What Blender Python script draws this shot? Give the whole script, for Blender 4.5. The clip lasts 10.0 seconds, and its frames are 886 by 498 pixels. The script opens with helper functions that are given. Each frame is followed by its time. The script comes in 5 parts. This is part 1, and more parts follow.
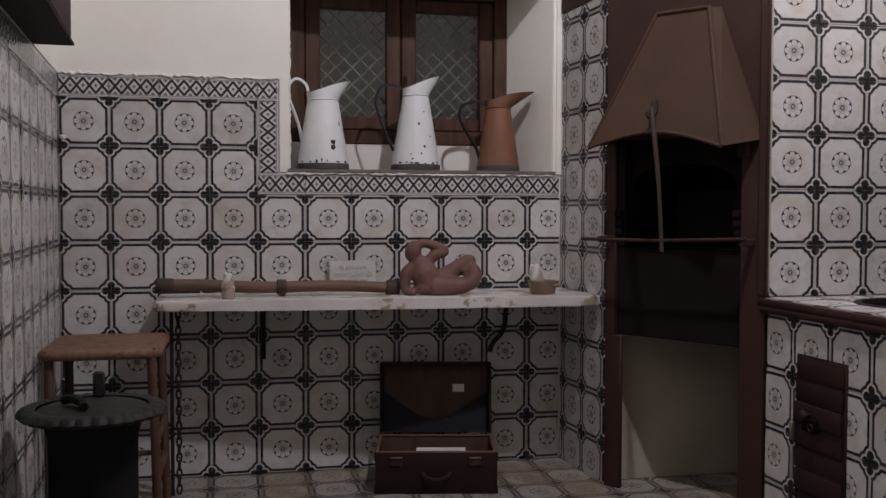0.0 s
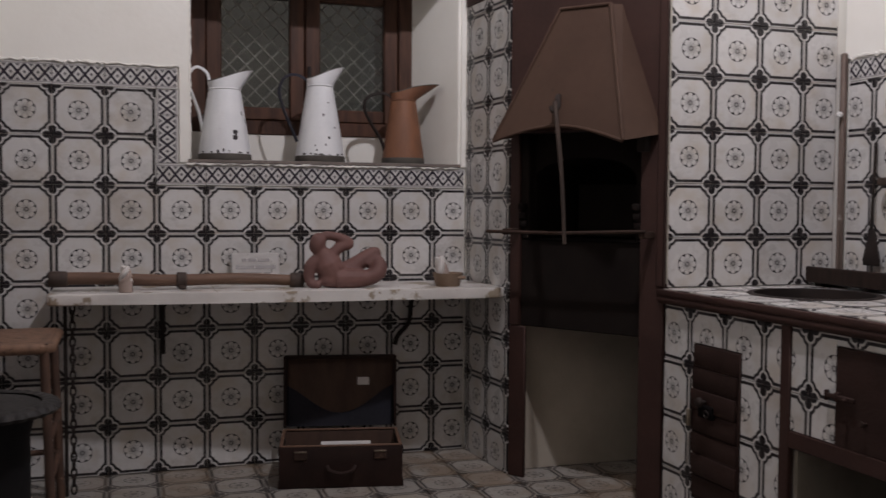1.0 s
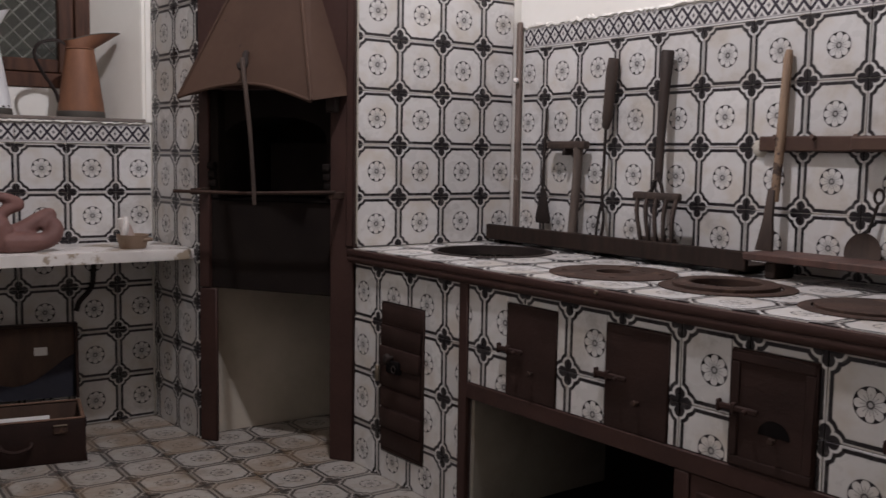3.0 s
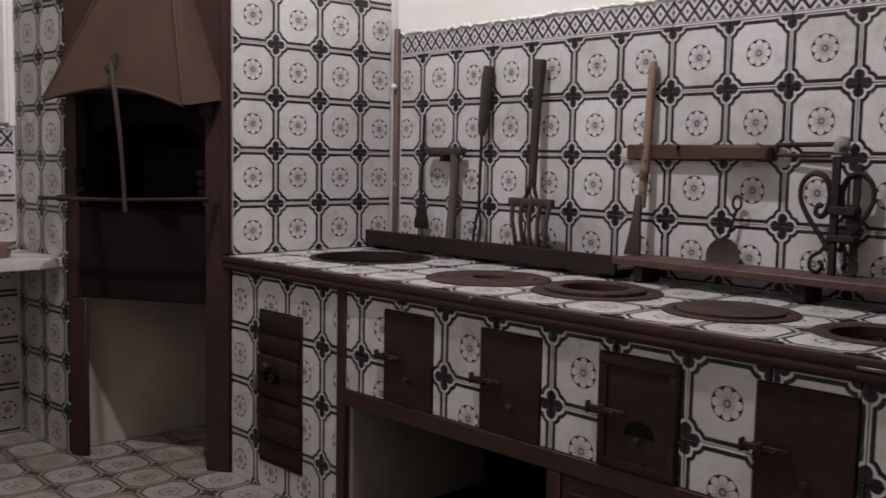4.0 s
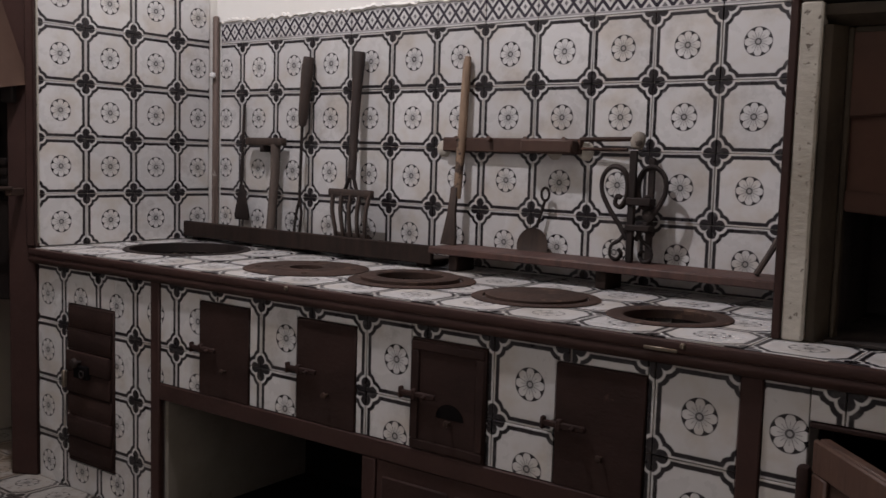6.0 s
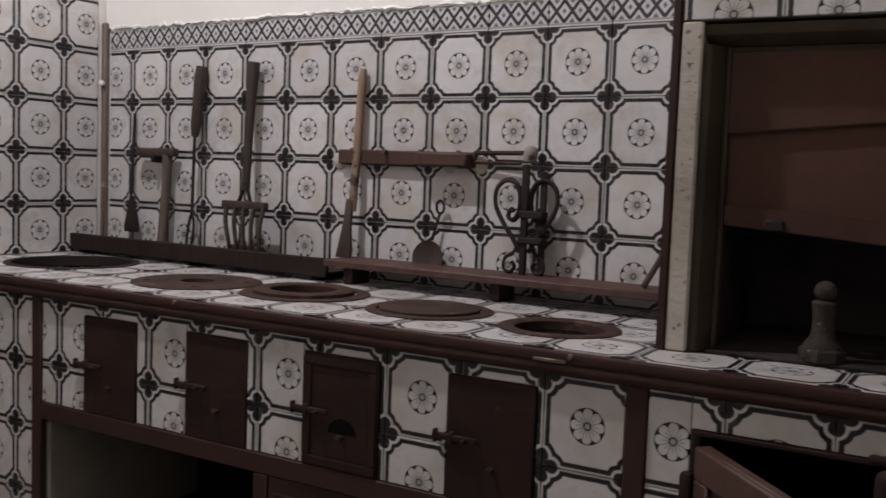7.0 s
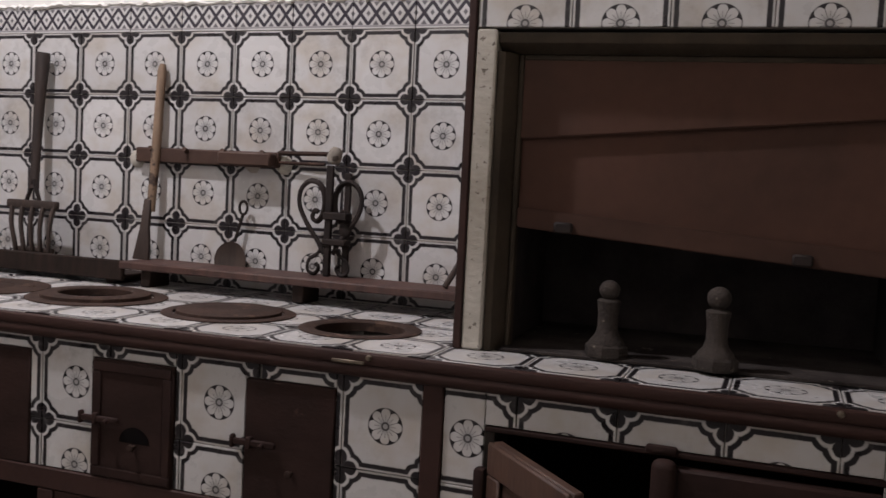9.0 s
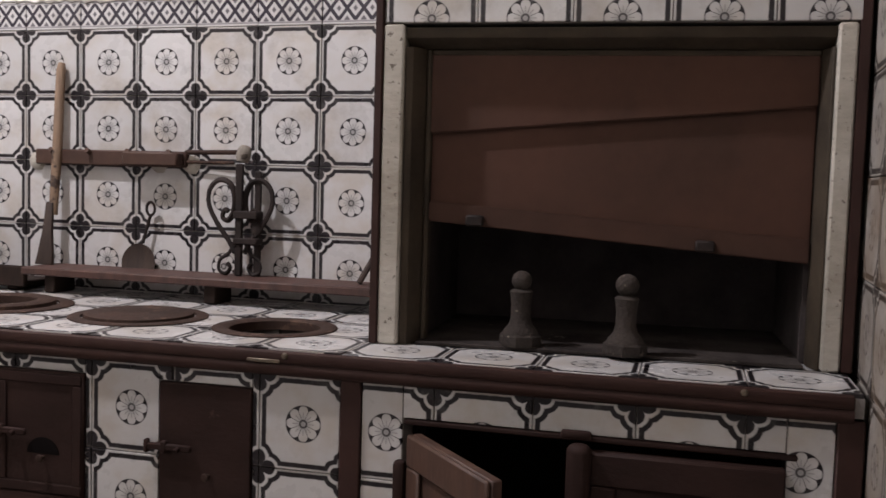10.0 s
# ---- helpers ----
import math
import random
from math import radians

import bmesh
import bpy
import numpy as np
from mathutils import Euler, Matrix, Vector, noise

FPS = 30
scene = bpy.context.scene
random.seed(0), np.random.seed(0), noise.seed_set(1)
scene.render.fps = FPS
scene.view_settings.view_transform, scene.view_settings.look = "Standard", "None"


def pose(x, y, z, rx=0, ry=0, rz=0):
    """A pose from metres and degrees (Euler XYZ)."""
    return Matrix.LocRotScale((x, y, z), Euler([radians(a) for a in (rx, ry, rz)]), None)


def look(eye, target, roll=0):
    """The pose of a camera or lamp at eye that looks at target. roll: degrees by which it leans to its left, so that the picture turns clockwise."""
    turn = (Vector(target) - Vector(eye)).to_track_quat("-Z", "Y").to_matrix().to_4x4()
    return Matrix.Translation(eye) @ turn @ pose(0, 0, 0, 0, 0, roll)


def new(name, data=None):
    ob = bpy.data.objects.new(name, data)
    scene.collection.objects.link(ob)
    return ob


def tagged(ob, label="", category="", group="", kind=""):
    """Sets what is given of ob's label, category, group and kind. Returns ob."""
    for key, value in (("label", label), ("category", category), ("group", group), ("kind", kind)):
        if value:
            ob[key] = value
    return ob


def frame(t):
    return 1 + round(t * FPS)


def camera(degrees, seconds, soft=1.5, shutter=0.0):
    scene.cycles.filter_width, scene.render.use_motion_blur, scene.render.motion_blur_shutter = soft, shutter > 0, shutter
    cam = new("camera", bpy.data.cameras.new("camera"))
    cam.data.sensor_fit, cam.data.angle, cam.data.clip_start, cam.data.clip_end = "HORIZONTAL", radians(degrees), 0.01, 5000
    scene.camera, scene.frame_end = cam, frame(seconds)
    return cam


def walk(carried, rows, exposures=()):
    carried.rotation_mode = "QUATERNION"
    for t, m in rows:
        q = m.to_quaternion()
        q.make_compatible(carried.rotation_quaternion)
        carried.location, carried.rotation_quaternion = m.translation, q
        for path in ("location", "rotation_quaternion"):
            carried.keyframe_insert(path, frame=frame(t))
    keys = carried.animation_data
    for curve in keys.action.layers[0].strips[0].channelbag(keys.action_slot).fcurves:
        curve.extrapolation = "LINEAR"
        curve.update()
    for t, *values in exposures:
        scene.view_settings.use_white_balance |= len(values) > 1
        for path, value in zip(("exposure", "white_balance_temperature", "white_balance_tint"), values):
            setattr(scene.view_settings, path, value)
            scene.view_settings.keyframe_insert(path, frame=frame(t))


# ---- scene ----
cam = camera(49.6, 10.0, soft=1.45, shutter=0.35)
PATH = [
    (0, (0.702, -4.169, 1.140), (1.1267, -2.2161, 1.0575), 0.11),
    (0.5, (0.695, -4.169, 1.132), (1.1811, -2.2303, 1.0481), 0.15),
    (1, (0.694, -4.159, 1.131), (1.3142, -2.2596, 1.0377), 0.39),
    (1.5, (0.709, -4.153, 1.127), (1.4821, -2.3119, 1.0111), 0.55),
    (2, (0.736, -4.156, 1.125), (1.6616, -2.3887, 0.9836), 0.58),
    (2.5, (0.756, -4.164, 1.150), (1.8053, -2.4695, 0.9806), 0.83),
    (2.7, (0.762, -4.168, 1.162), (1.8547, -2.5030, 0.9781), 0.86),
    (3.8, (0.788, -4.196, 1.192), (2.0814, -2.6818, 1.0077), 0.99),
    (4, (0.791, -4.201, 1.193), (2.1243, -2.7221, 1.0069), 1.02),
    (4.5, (0.798, -4.216, 1.183), (2.1940, -2.7951, 1.0022), 0.99),
    (5, (0.802, -4.239, 1.181), (2.2597, -2.8820, 0.9960), 1.24),
    (5.5, (0.801, -4.255, 1.184), (2.3147, -2.9611, 0.9968), 1.42),
    (5.7, (0.802, -4.259, 1.185), (2.3394, -2.9943, 0.9953), 1.52),
    (6.8, (0.821, -4.276, 1.186), (2.4714, -3.1601, 1.0168), 2.05),
    (7, (0.825, -4.282, 1.186), (2.5087, -3.2144, 1.0281), 2.15),
    (7.5, (0.833, -4.299, 1.184), (2.5777, -3.3311, 1.0441), 2.57),
    (8, (0.834, -4.311, 1.186), (2.6257, -3.4337, 1.0438), 2.71),
    (8.5, (0.845, -4.325, 1.184), (2.6675, -3.5127, 1.0447), 2.82),
    (9, (0.849, -4.321, 1.185), (2.7039, -3.5849, 1.0485), 2.91),
    (9.5, (0.844, -4.315, 1.182), (2.7327, -3.6708, 1.0494), 2.14),
    (10, (0.837, -4.324, 1.182), (2.7510, -3.7600, 1.0449), 1.69),
]
walk(cam, [(t, look(eye, target, roll)) for t, eye, target, roll in PATH],
     [(0.0, 0.0), (1.0, 0.02), (2.5, 0.26), (4.5, 0.2), (5.5, 0.1), (7.0, 0.18), (8.0, 0.24), (9.0, 0.43), (10.0, 0.73)])

# ---- world and light ----
world = bpy.data.worlds.new("world")
scene.world = world
world.use_nodes = True
world.node_tree.nodes["Background"].inputs[0].default_value = (0.6, 0.7, 0.9, 1)
world.node_tree.nodes["Background"].inputs[1].default_value = 0.02


def lamp(name, place, power, radius, colour):
    data = bpy.data.lights.new(name, "POINT")
    data.energy, data.shadow_soft_size, data.color = power, radius, colour
    ob = new(name, data)
    ob.location = place
    return ob


lamp("ceiling_bulb_light", (2.0, -2.1, 3.55), 150, 0.05, (1.0, 0.965, 1.04))


# ---- node helpers ----
class Nodes:
    """A small builder of node materials."""

    def __init__(self, name):
        self.mat = bpy.data.materials.new(name)
        self.mat.use_nodes = True
        self.t = self.mat.node_tree
        self.b = self.t.nodes["Principled BSDF"]

    def node(self, kind, **sets):
        n = self.t.nodes.new(kind)
        for k, v in sets.items():
            if k == "operation":
                n.operation = v
            elif k == "data_type":
                n.data_type = v
            elif k == "blend_type":
                n.blend_type = v
        return n

    def put(self, socket, v):
        if isinstance(v, (int, float)):
            socket.default_value = v
        elif isinstance(v, tuple):
            socket.default_value = v if len(v) == len(socket.default_value) else (*v, 1)
        else:
            self.t.links.new(v, socket)

    def m(self, op, a, b=0.0, c=0.0):
        n = self.node("ShaderNodeMath", operation=op)
        for s, v in zip(n.inputs, (a, b, c)):
            self.put(s, v)
        return n.outputs[0]

    def step(self, v, edge, soft):
        """0 below edge, 1 above it."""
        n = self.node("ShaderNodeMapRange")
        n.interpolation_type = "SMOOTHSTEP"
        self.put(n.inputs[0], v)
        n.inputs[1].default_value, n.inputs[2].default_value = edge - soft, edge + soft
        return n.outputs[0]

    def mix(self, f, a, b):
        n = self.node("ShaderNodeMix", data_type="RGBA")
        self.put(n.inputs[0], f)
        self.put(n.inputs[6], a)
        self.put(n.inputs[7], b)
        return n.outputs[2]

    def coords(self):
        return self.node("ShaderNodeTexCoord").outputs["Object"]

    def xyz(self, v):
        n = self.node("ShaderNodeSeparateXYZ")
        self.put(n.inputs[0], v)
        return n.outputs

    def noise(self, scale, detail=4.0, vec=None, stretch=None, rough=0.55):
        n = self.node("ShaderNodeTexNoise")
        v = vec if vec is not None else self.coords()
        if stretch:
            mp = self.node("ShaderNodeMapping")
            self.put(mp.inputs[0], v)
            mp.inputs["Scale"].default_value = stretch
            v = mp.outputs[0]
        self.put(n.inputs["Vector"], v)
        n.inputs["Scale"].default_value, n.inputs["Detail"].default_value = scale, detail
        n.inputs["Roughness"].default_value = rough
        return n.outputs[0]

    def random(self):
        return self.node("ShaderNodeObjectInfo").outputs["Random"]

    def shifted(self):
        """Object coordinates moved by the object's own random number, so that copies differ."""
        c = self.node("ShaderNodeCombineXYZ")
        r = self.random()
        self.put(c.inputs[0], self.m("MULTIPLY", r, 7.3))
        self.put(c.inputs[1], self.m("MULTIPLY", r, 3.1))
        self.put(c.inputs[2], self.m("MULTIPLY", r, 5.7))
        a = self.node("ShaderNodeVectorMath", operation="ADD")
        self.put(a.inputs[0], self.coords())
        self.put(a.inputs[1], c.outputs[0])
        return a.outputs[0]

    def bump(self, h, strength, dist=0.002):
        n = self.node("ShaderNodeBump")
        n.inputs["Strength"].default_value, n.inputs["Distance"].default_value = strength, dist
        self.put(n.inputs["Height"], h)
        self.put(self.b.inputs["Normal"], n.outputs[0])

    def done(self, colour, rough=0.6, metal=0.0, spec=0.5):
        self.put(self.b.inputs["Base Color"], colour)
        self.put(self.b.inputs["Roughness"], rough)
        self.put(self.b.inputs["Metallic"], metal)
        self.b.inputs["Specular IOR Level"].default_value = spec
        return self.mat


INK = (0.014, 0.011, 0.013)
GLAZE = (0.635, 0.625, 0.612)


def tile_material(name, glaze, ink, rough, wear, tan=0.0):
    """Glazed octagon tile: a rosette in the middle, a lobed dark outline, a quarter of a dark four-leaf in each corner."""
    n = Nodes(name)
    x, y, _ = n.xyz(n.coords())
    wob = n.m("MULTIPLY", n.m("SUBTRACT", n.noise(70, 2, n.shifted()), 0.5), 0.05)
    u, v = n.m("MULTIPLY", x, 10.0), n.m("MULTIPLY", y, 10.0)
    a, b = n.m("ABSOLUTE", u), n.m("ABSOLUTE", v)
    p, q = n.m("SUBTRACT", 1.0, a), n.m("SUBTRACT", 1.0, b)

    def length(s, t):
        return n.m("SQRT", n.m("ADD", n.m("MULTIPLY", s, s), n.m("MULTIPLY", t, t)))

    lobe = n.m("MINIMUM", length(n.m("SUBTRACT", p, 0.22), q), length(p, n.m("SUBTRACT", q, 0.22)))
    lobe = n.m("ADD", lobe, wob)
    edge = n.m("ADD", n.m("MINIMUM", p, q), n.m("MULTIPLY", wob, 0.5))
    field = n.m("MINIMUM", n.m("SUBTRACT", edge, 0.055), n.m("SUBTRACT", lobe, 0.225))
    line = n.m("MULTIPLY", n.step(field, 0.0, 0.018), n.m("SUBTRACT", 1.0, n.step(field, 0.105, 0.016)))
    leaf = n.m("SUBTRACT", 1.0, n.step(n.m("MINIMUM", lobe, n.m("MULTIPLY_ADD", length(p, q), 1.0, -0.02)), 0.157, 0.016))
    dark = n.m("MAXIMUM", line, leaf)
    # rosette
    r = length(u, v)
    ang = n.m("MULTIPLY", n.m("ARCTAN2", v, u), 4.0)
    wave = n.m("ABSOLUTE", n.m("COSINE", ang))
    rim = n.m("MULTIPLY_ADD", n.m("POWER", wave, 0.6), 0.13, 0.255)
    wedge = n.m("MULTIPLY", n.step(n.m("SUBTRACT", r, rim), 0.0, 0.012), n.m("SUBTRACT", 1.0, n.step(r, 0.395, 0.012)))
    spoke = n.m("MULTIPLY", n.m("SUBTRACT", 1.0, n.step(n.m("MULTIPLY", wave, r), 0.03, 0.012)), n.m("MULTIPLY", n.step(r, 0.1, 0.015), n.m("SUBTRACT", 1.0, n.step(r, 0.38, 0.01))))
    heart = n.m("MULTIPLY", n.step(r, 0.05, 0.012), n.m("SUBTRACT", 1.0, n.step(r, 0.1, 0.015)))
    ring = n.m("MULTIPLY", n.step(r, 0.365, 0.012), n.m("SUBTRACT", 1.0, n.step(r, 0.4, 0.012)))
    vein = n.m("MULTIPLY", n.m("SUBTRACT", 1.0, n.step(n.m("ABSOLUTE", n.m("SINE", ang)), 0.16, 0.1)), n.m("MULTIPLY", n.step(r, 0.12, 0.01), n.m("SUBTRACT", 1.0, n.step(r, 0.24, 0.02))))
    ros = n.m("MAXIMUM", n.m("MAXIMUM", wedge, n.m("MULTIPLY", spoke, 0.7)), n.m("MAXIMUM", n.m("MULTIPLY", heart, 0.9), n.m("MAXIMUM", n.m("MULTIPLY", ring, 0.5), n.m("MAXIMUM", n.m("MULTIPLY", vein, 0.55), n.m("MULTIPLY", n.m("SUBTRACT", 1.0, n.step(r, 0.14, 0.13)), 0.42)))))
    dark = n.m("MAXIMUM", dark, ros)
    # uneven ink, glaze tone and stains
    patch = n.noise(9, 5, n.shifted())
    faint = n.m("MULTIPLY_ADD", n.step(n.noise(34, 3, n.shifted()), 0.66, 0.12), -0.1, 1.0)
    dark = n.m("MULTIPLY", dark, faint)
    tone = n.m("MULTIPLY_ADD", n.random(), 0.16, 0.86)
    warm = n.mix(n.step(patch, 0.58, 0.14), glaze, tuple(c * k for c, k in zip(glaze, (0.9, 0.85, 0.78))))
    hsv = n.node("ShaderNodeHueSaturation")
    n.put(hsv.inputs["Value"], tone)
    n.put(hsv.inputs["Color"], warm)
    dirt = n.m("MULTIPLY", n.step(n.noise(5, 6, n.shifted(), rough=0.7), 0.6, 0.1), wear)
    rim_dirt = n.m("MULTIPLY", n.m("SUBTRACT", 1.0, n.step(edge, 0.03, 0.035)), 0.35)
    col = n.mix(dark, hsv.outputs[0], ink)
    col = n.mix(n.m("MULTIPLY", n.m("MAXIMUM", dirt, rim_dirt), n.m("SUBTRACT", 1.0, n.m("MULTIPLY", dark, 0.85))), col, (0.2, 0.17, 0.14))
    if tan:
        worn = n.m("MULTIPLY", n.step(n.random(), 0.72, 0.16), n.step(n.noise(7, 4, n.shifted()), 0.46, 0.16))
        col = n.mix(n.m("MULTIPLY", worn, tan), col, (0.2, 0.135, 0.08))
        col = n.mix(n.m("MULTIPLY", n.step(n.noise(48, 4, n.shifted(), rough=0.7), 0.6, 0.07), tan), col, (0.13, 0.105, 0.085))
    n.bump(n.m("MULTIPLY_ADD", n.noise(22, 3, n.shifted()), 0.6, n.m("MULTIPLY", dark, -0.25)), 0.25, 0.0025)
    return n.done(col, n.m("MULTIPLY_ADD", patch, 0.25, rough), 0, 0.5)


TILE = tile_material("glazed_tile", GLAZE, INK, 0.17, 0.3)
FLOOR_TILE = tile_material("worn_floor_tile", (0.36, 0.34, 0.31), (0.04, 0.034, 0.031), 0.3, 0.6, 0.6)


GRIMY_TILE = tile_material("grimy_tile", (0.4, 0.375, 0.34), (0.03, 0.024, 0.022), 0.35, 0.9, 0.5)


def border_material():
    """Narrow border tile: a lattice of dark diamonds with small squares in them, between two lines."""
    n = Nodes("border_tile")
    x, y, _ = n.xyz(n.coords())
    wob = n.m("MULTIPLY", n.m("SUBTRACT", n.noise(60, 2, n.shifted()), 0.5), 0.1)
    k = 1.0 / 0.05
    u = n.m("SUBTRACT", n.m("PINGPONG", n.m("ADD", n.m("MULTIPLY", x, k), 20.0), 0.5), 0.0)
    v = n.m("ABSOLUTE", n.m("MULTIPLY", y, 1.0 / 0.062))
    d = n.m("ADD", n.m("SUBTRACT", n.m("ADD", u, v), 0.5), n.m("MULTIPLY", wob, 0.5))
    lat = n.m("SUBTRACT", 1.0, n.step(n.m("ABSOLUTE", d), 0.13, 0.025))
    dot = n.m("SUBTRACT", 1.0, n.step(n.m("ADD", u, v), 0.14, 0.04))
    dot2 = n.m("SUBTRACT", 1.0, n.step(n.m("ADD", n.m("SUBTRACT", 0.5, u), n.m("ABSOLUTE", n.m("SUBTRACT", v, 0.5))), 0.18, 0.04))
    ay = n.m("ABSOLUTE", y)
    inside = n.m("SUBTRACT", 1.0, n.step(ay, 0.033, 0.001))
    rail = n.m("MULTIPLY", n.step(ay, 0.0335, 0.001), n.m("SUBTRACT", 1.0, n.step(ay, 0.0385, 0.001)))
    dark = n.m("MAXIMUM", n.m("MULTIPLY", n.m("MAXIMUM", lat, n.m("MULTIPLY", n.m("MAXIMUM", dot, dot2), 0.8)), inside), n.m("MULTIPLY", rail, 0.5))
    patch = n.noise(12, 5, n.shifted())
    col = n.mix(n.step(patch, 0.6, 0.15), (0.58, 0.565, 0.555), (0.46, 0.44, 0.41))
    col = n.mix(dark, col, (0.035, 0.03, 0.04))
    n.bump(n.noise(25, 3, n.shifted()), 0.2)
    return n.done(col, 0.25)


BORDER = border_material()


def mottled(name, base, other, scale, rough, bump=0.2, metal=0.0, fine=0.3, spots=None, stretch=None, dist=0.002, spec=0.5):
    """A surface of two tones at two scales, with fine relief and, where given, spots of a third."""
    n = Nodes(name)
    v = n.shifted()
    big = n.noise(scale, 5, v, stretch)
    small = n.noise(scale * 11, 3, v, stretch)
    f = n.m("ADD", n.m("MULTIPLY", n.step(big, 0.52, 0.2), 1.0 - fine), n.m("MULTIPLY", small, fine))
    col = n.mix(f, base, other)
    if spots:
        colour, edge, size = spots
        col = n.mix(n.step(n.noise(size, 4, v, rough=0.65), edge, 0.03), col, colour)
    n.bump(n.m("ADD", big, n.m("MULTIPLY", small, 0.5)), bump, dist)
    return n.done(col, n.m("MULTIPLY_ADD", small, 0.25, rough - 0.1), metal, spec)


PLASTER = mottled("white_plaster", (0.86, 0.85, 0.8), (0.79, 0.77, 0.71), 2.2, 0.85, 0.35, spots=((0.5, 0.45, 0.38), 0.74, 6), dist=0.006)
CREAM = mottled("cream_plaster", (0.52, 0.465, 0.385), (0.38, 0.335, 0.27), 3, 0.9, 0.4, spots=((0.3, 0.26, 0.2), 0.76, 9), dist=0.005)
# Plaster darkened by colour: the wood store's shade, and an unseen wall's bounce.
DIM_PLASTER = mottled("dimmed_plaster", (0.3, 0.27, 0.22), (0.2, 0.175, 0.14), 3, 0.9, 0.4, spots=((0.16, 0.13, 0.1), 0.68, 5), dist=0.005)
CHIPPED = mottled("chipped_plaster", (0.6, 0.57, 0.5), (0.3, 0.265, 0.21), 9, 0.9, 0.45, spots=((0.16, 0.135, 0.11), 0.64, 60), dist=0.008, fine=0.55, stretch=(1, 0.5, 1))
GROUT = mottled("grey_grout", (0.35, 0.325, 0.3), (0.22, 0.2, 0.185), 9, 0.95, 0.5)
BROWN = mottled("brown_paint", (0.05, 0.0235, 0.0185), (0.033, 0.0155, 0.0125), 6, 0.6, 0.4, spots=((0.1, 0.055, 0.04), 0.74, 14), spec=0.28)
HOOD = mottled("brown_sheet_metal", (0.079, 0.046, 0.032), (0.056, 0.032, 0.0225), 3, 0.7, 0.2, spots=((0.04, 0.025, 0.02), 0.7, 9), spec=0.2)
# Oven soot, and the same black painted for shade in store and cupboard.
SOOT_SHADE = mottled("soot_and_shade_black", (0.011, 0.0085, 0.008), (0.018, 0.014, 0.012), 5, 0.95, 0.5, spec=0.06)
SMOKED = mottled("smoked_firebrick", (0.085, 0.072, 0.07), (0.035, 0.03, 0.029), 7, 0.95, 0.8, spec=0.1, dist=0.006)
WOOD = mottled("dark_wood", (0.085, 0.042, 0.026), (0.045, 0.022, 0.015), 3, 0.6, 0.35, stretch=(9, 1, 1))
WINDOW_WOOD = mottled("stained_window_wood", (0.1, 0.046, 0.028), (0.03, 0.014, 0.0095), 4, 0.5, 0.4, stretch=(8, 8, 1), spec=0.3)
DOOR = mottled("dark_brown_door_paint", (0.041, 0.0222, 0.0183), (0.024, 0.0134, 0.0113), 6, 0.65, 0.4, spots=((0.065, 0.037, 0.029), 0.72, 14), spec=0.15, dist=0.004, stretch=(2, 1, 2))
IRON = mottled("black_iron", (0.019, 0.015, 0.014), (0.036, 0.025, 0.021), 12, 0.7, 0.5, 0.2, spec=0.3)
RUST = mottled("rusty_iron", (0.062, 0.034, 0.024), (0.03, 0.0185, 0.0145), 10, 0.75, 0.7, 0.2, spots=((0.095, 0.057, 0.04), 0.62, 16), spec=0.3)
BRASS = mottled("worn_brass", (0.24, 0.2, 0.15), (0.14, 0.11, 0.08), 10, 0.45, 0.3, 0.6)
HANDLE = mottled("bare_wood_handle", (0.34, 0.235, 0.155), (0.14, 0.088, 0.056), 5, 0.65, 0.3, stretch=(6, 6, 1), spots=((0.06, 0.038, 0.028), 0.62, 9))
RACK_WOOD = mottled("blackened_wood", (0.034, 0.021, 0.016), (0.016, 0.011, 0.009), 5, 0.8, 0.5, stretch=(1, 6, 1), spec=0.2)
TOOL_WOOD = mottled("old_dark_handle_wood", (0.062, 0.04, 0.03), (0.03, 0.0205, 0.016), 5, 0.7, 0.3, stretch=(6, 6, 1))
MARBLE = mottled("white_marble", (0.74, 0.72, 0.69), (0.58, 0.55, 0.52), 5, 0.3, 0.2, spots=((0.34, 0.28, 0.21), 0.585, 8), fine=0.3)
STONE = mottled("grey_stone", (0.2, 0.17, 0.15), (0.12, 0.1, 0.09), 9, 0.85, 0.6, dist=0.004)


# ---- mesh helpers ----
def mesh_of(bm, material, smooth=False):
    me = bpy.data.meshes.new("m")
    bmesh.ops.recalc_face_normals(bm, faces=bm.faces)
    bm.to_mesh(me)
    bm.free()
    me.materials.append(material)
    if smooth:
        for p in me.polygons:
            p.use_smooth = True
        me.set_sharp_from_angle(angle=radians(38))
    return me


def part(name, bm, material, parent, label="", smooth=True):
    ob = new(name, mesh_of(bm, material, smooth))
    ob.parent = parent
    return tagged(ob, label)


def thing(name, label, category, group="", at=(0, 0, 0), turn=0.0, kind=""):
    ob = new(name)
    ob.empty_display_size = 0.1
    ob.matrix_world = pose(*at, 0, 0, turn)
    bpy.context.view_layer.update()
    return tagged(ob, label, category, group, kind)


def solid(name, bm, material, label, category, kind="", smooth=True):
    return tagged(new(name, mesh_of(bm, material, smooth)), label, category, kind=kind)


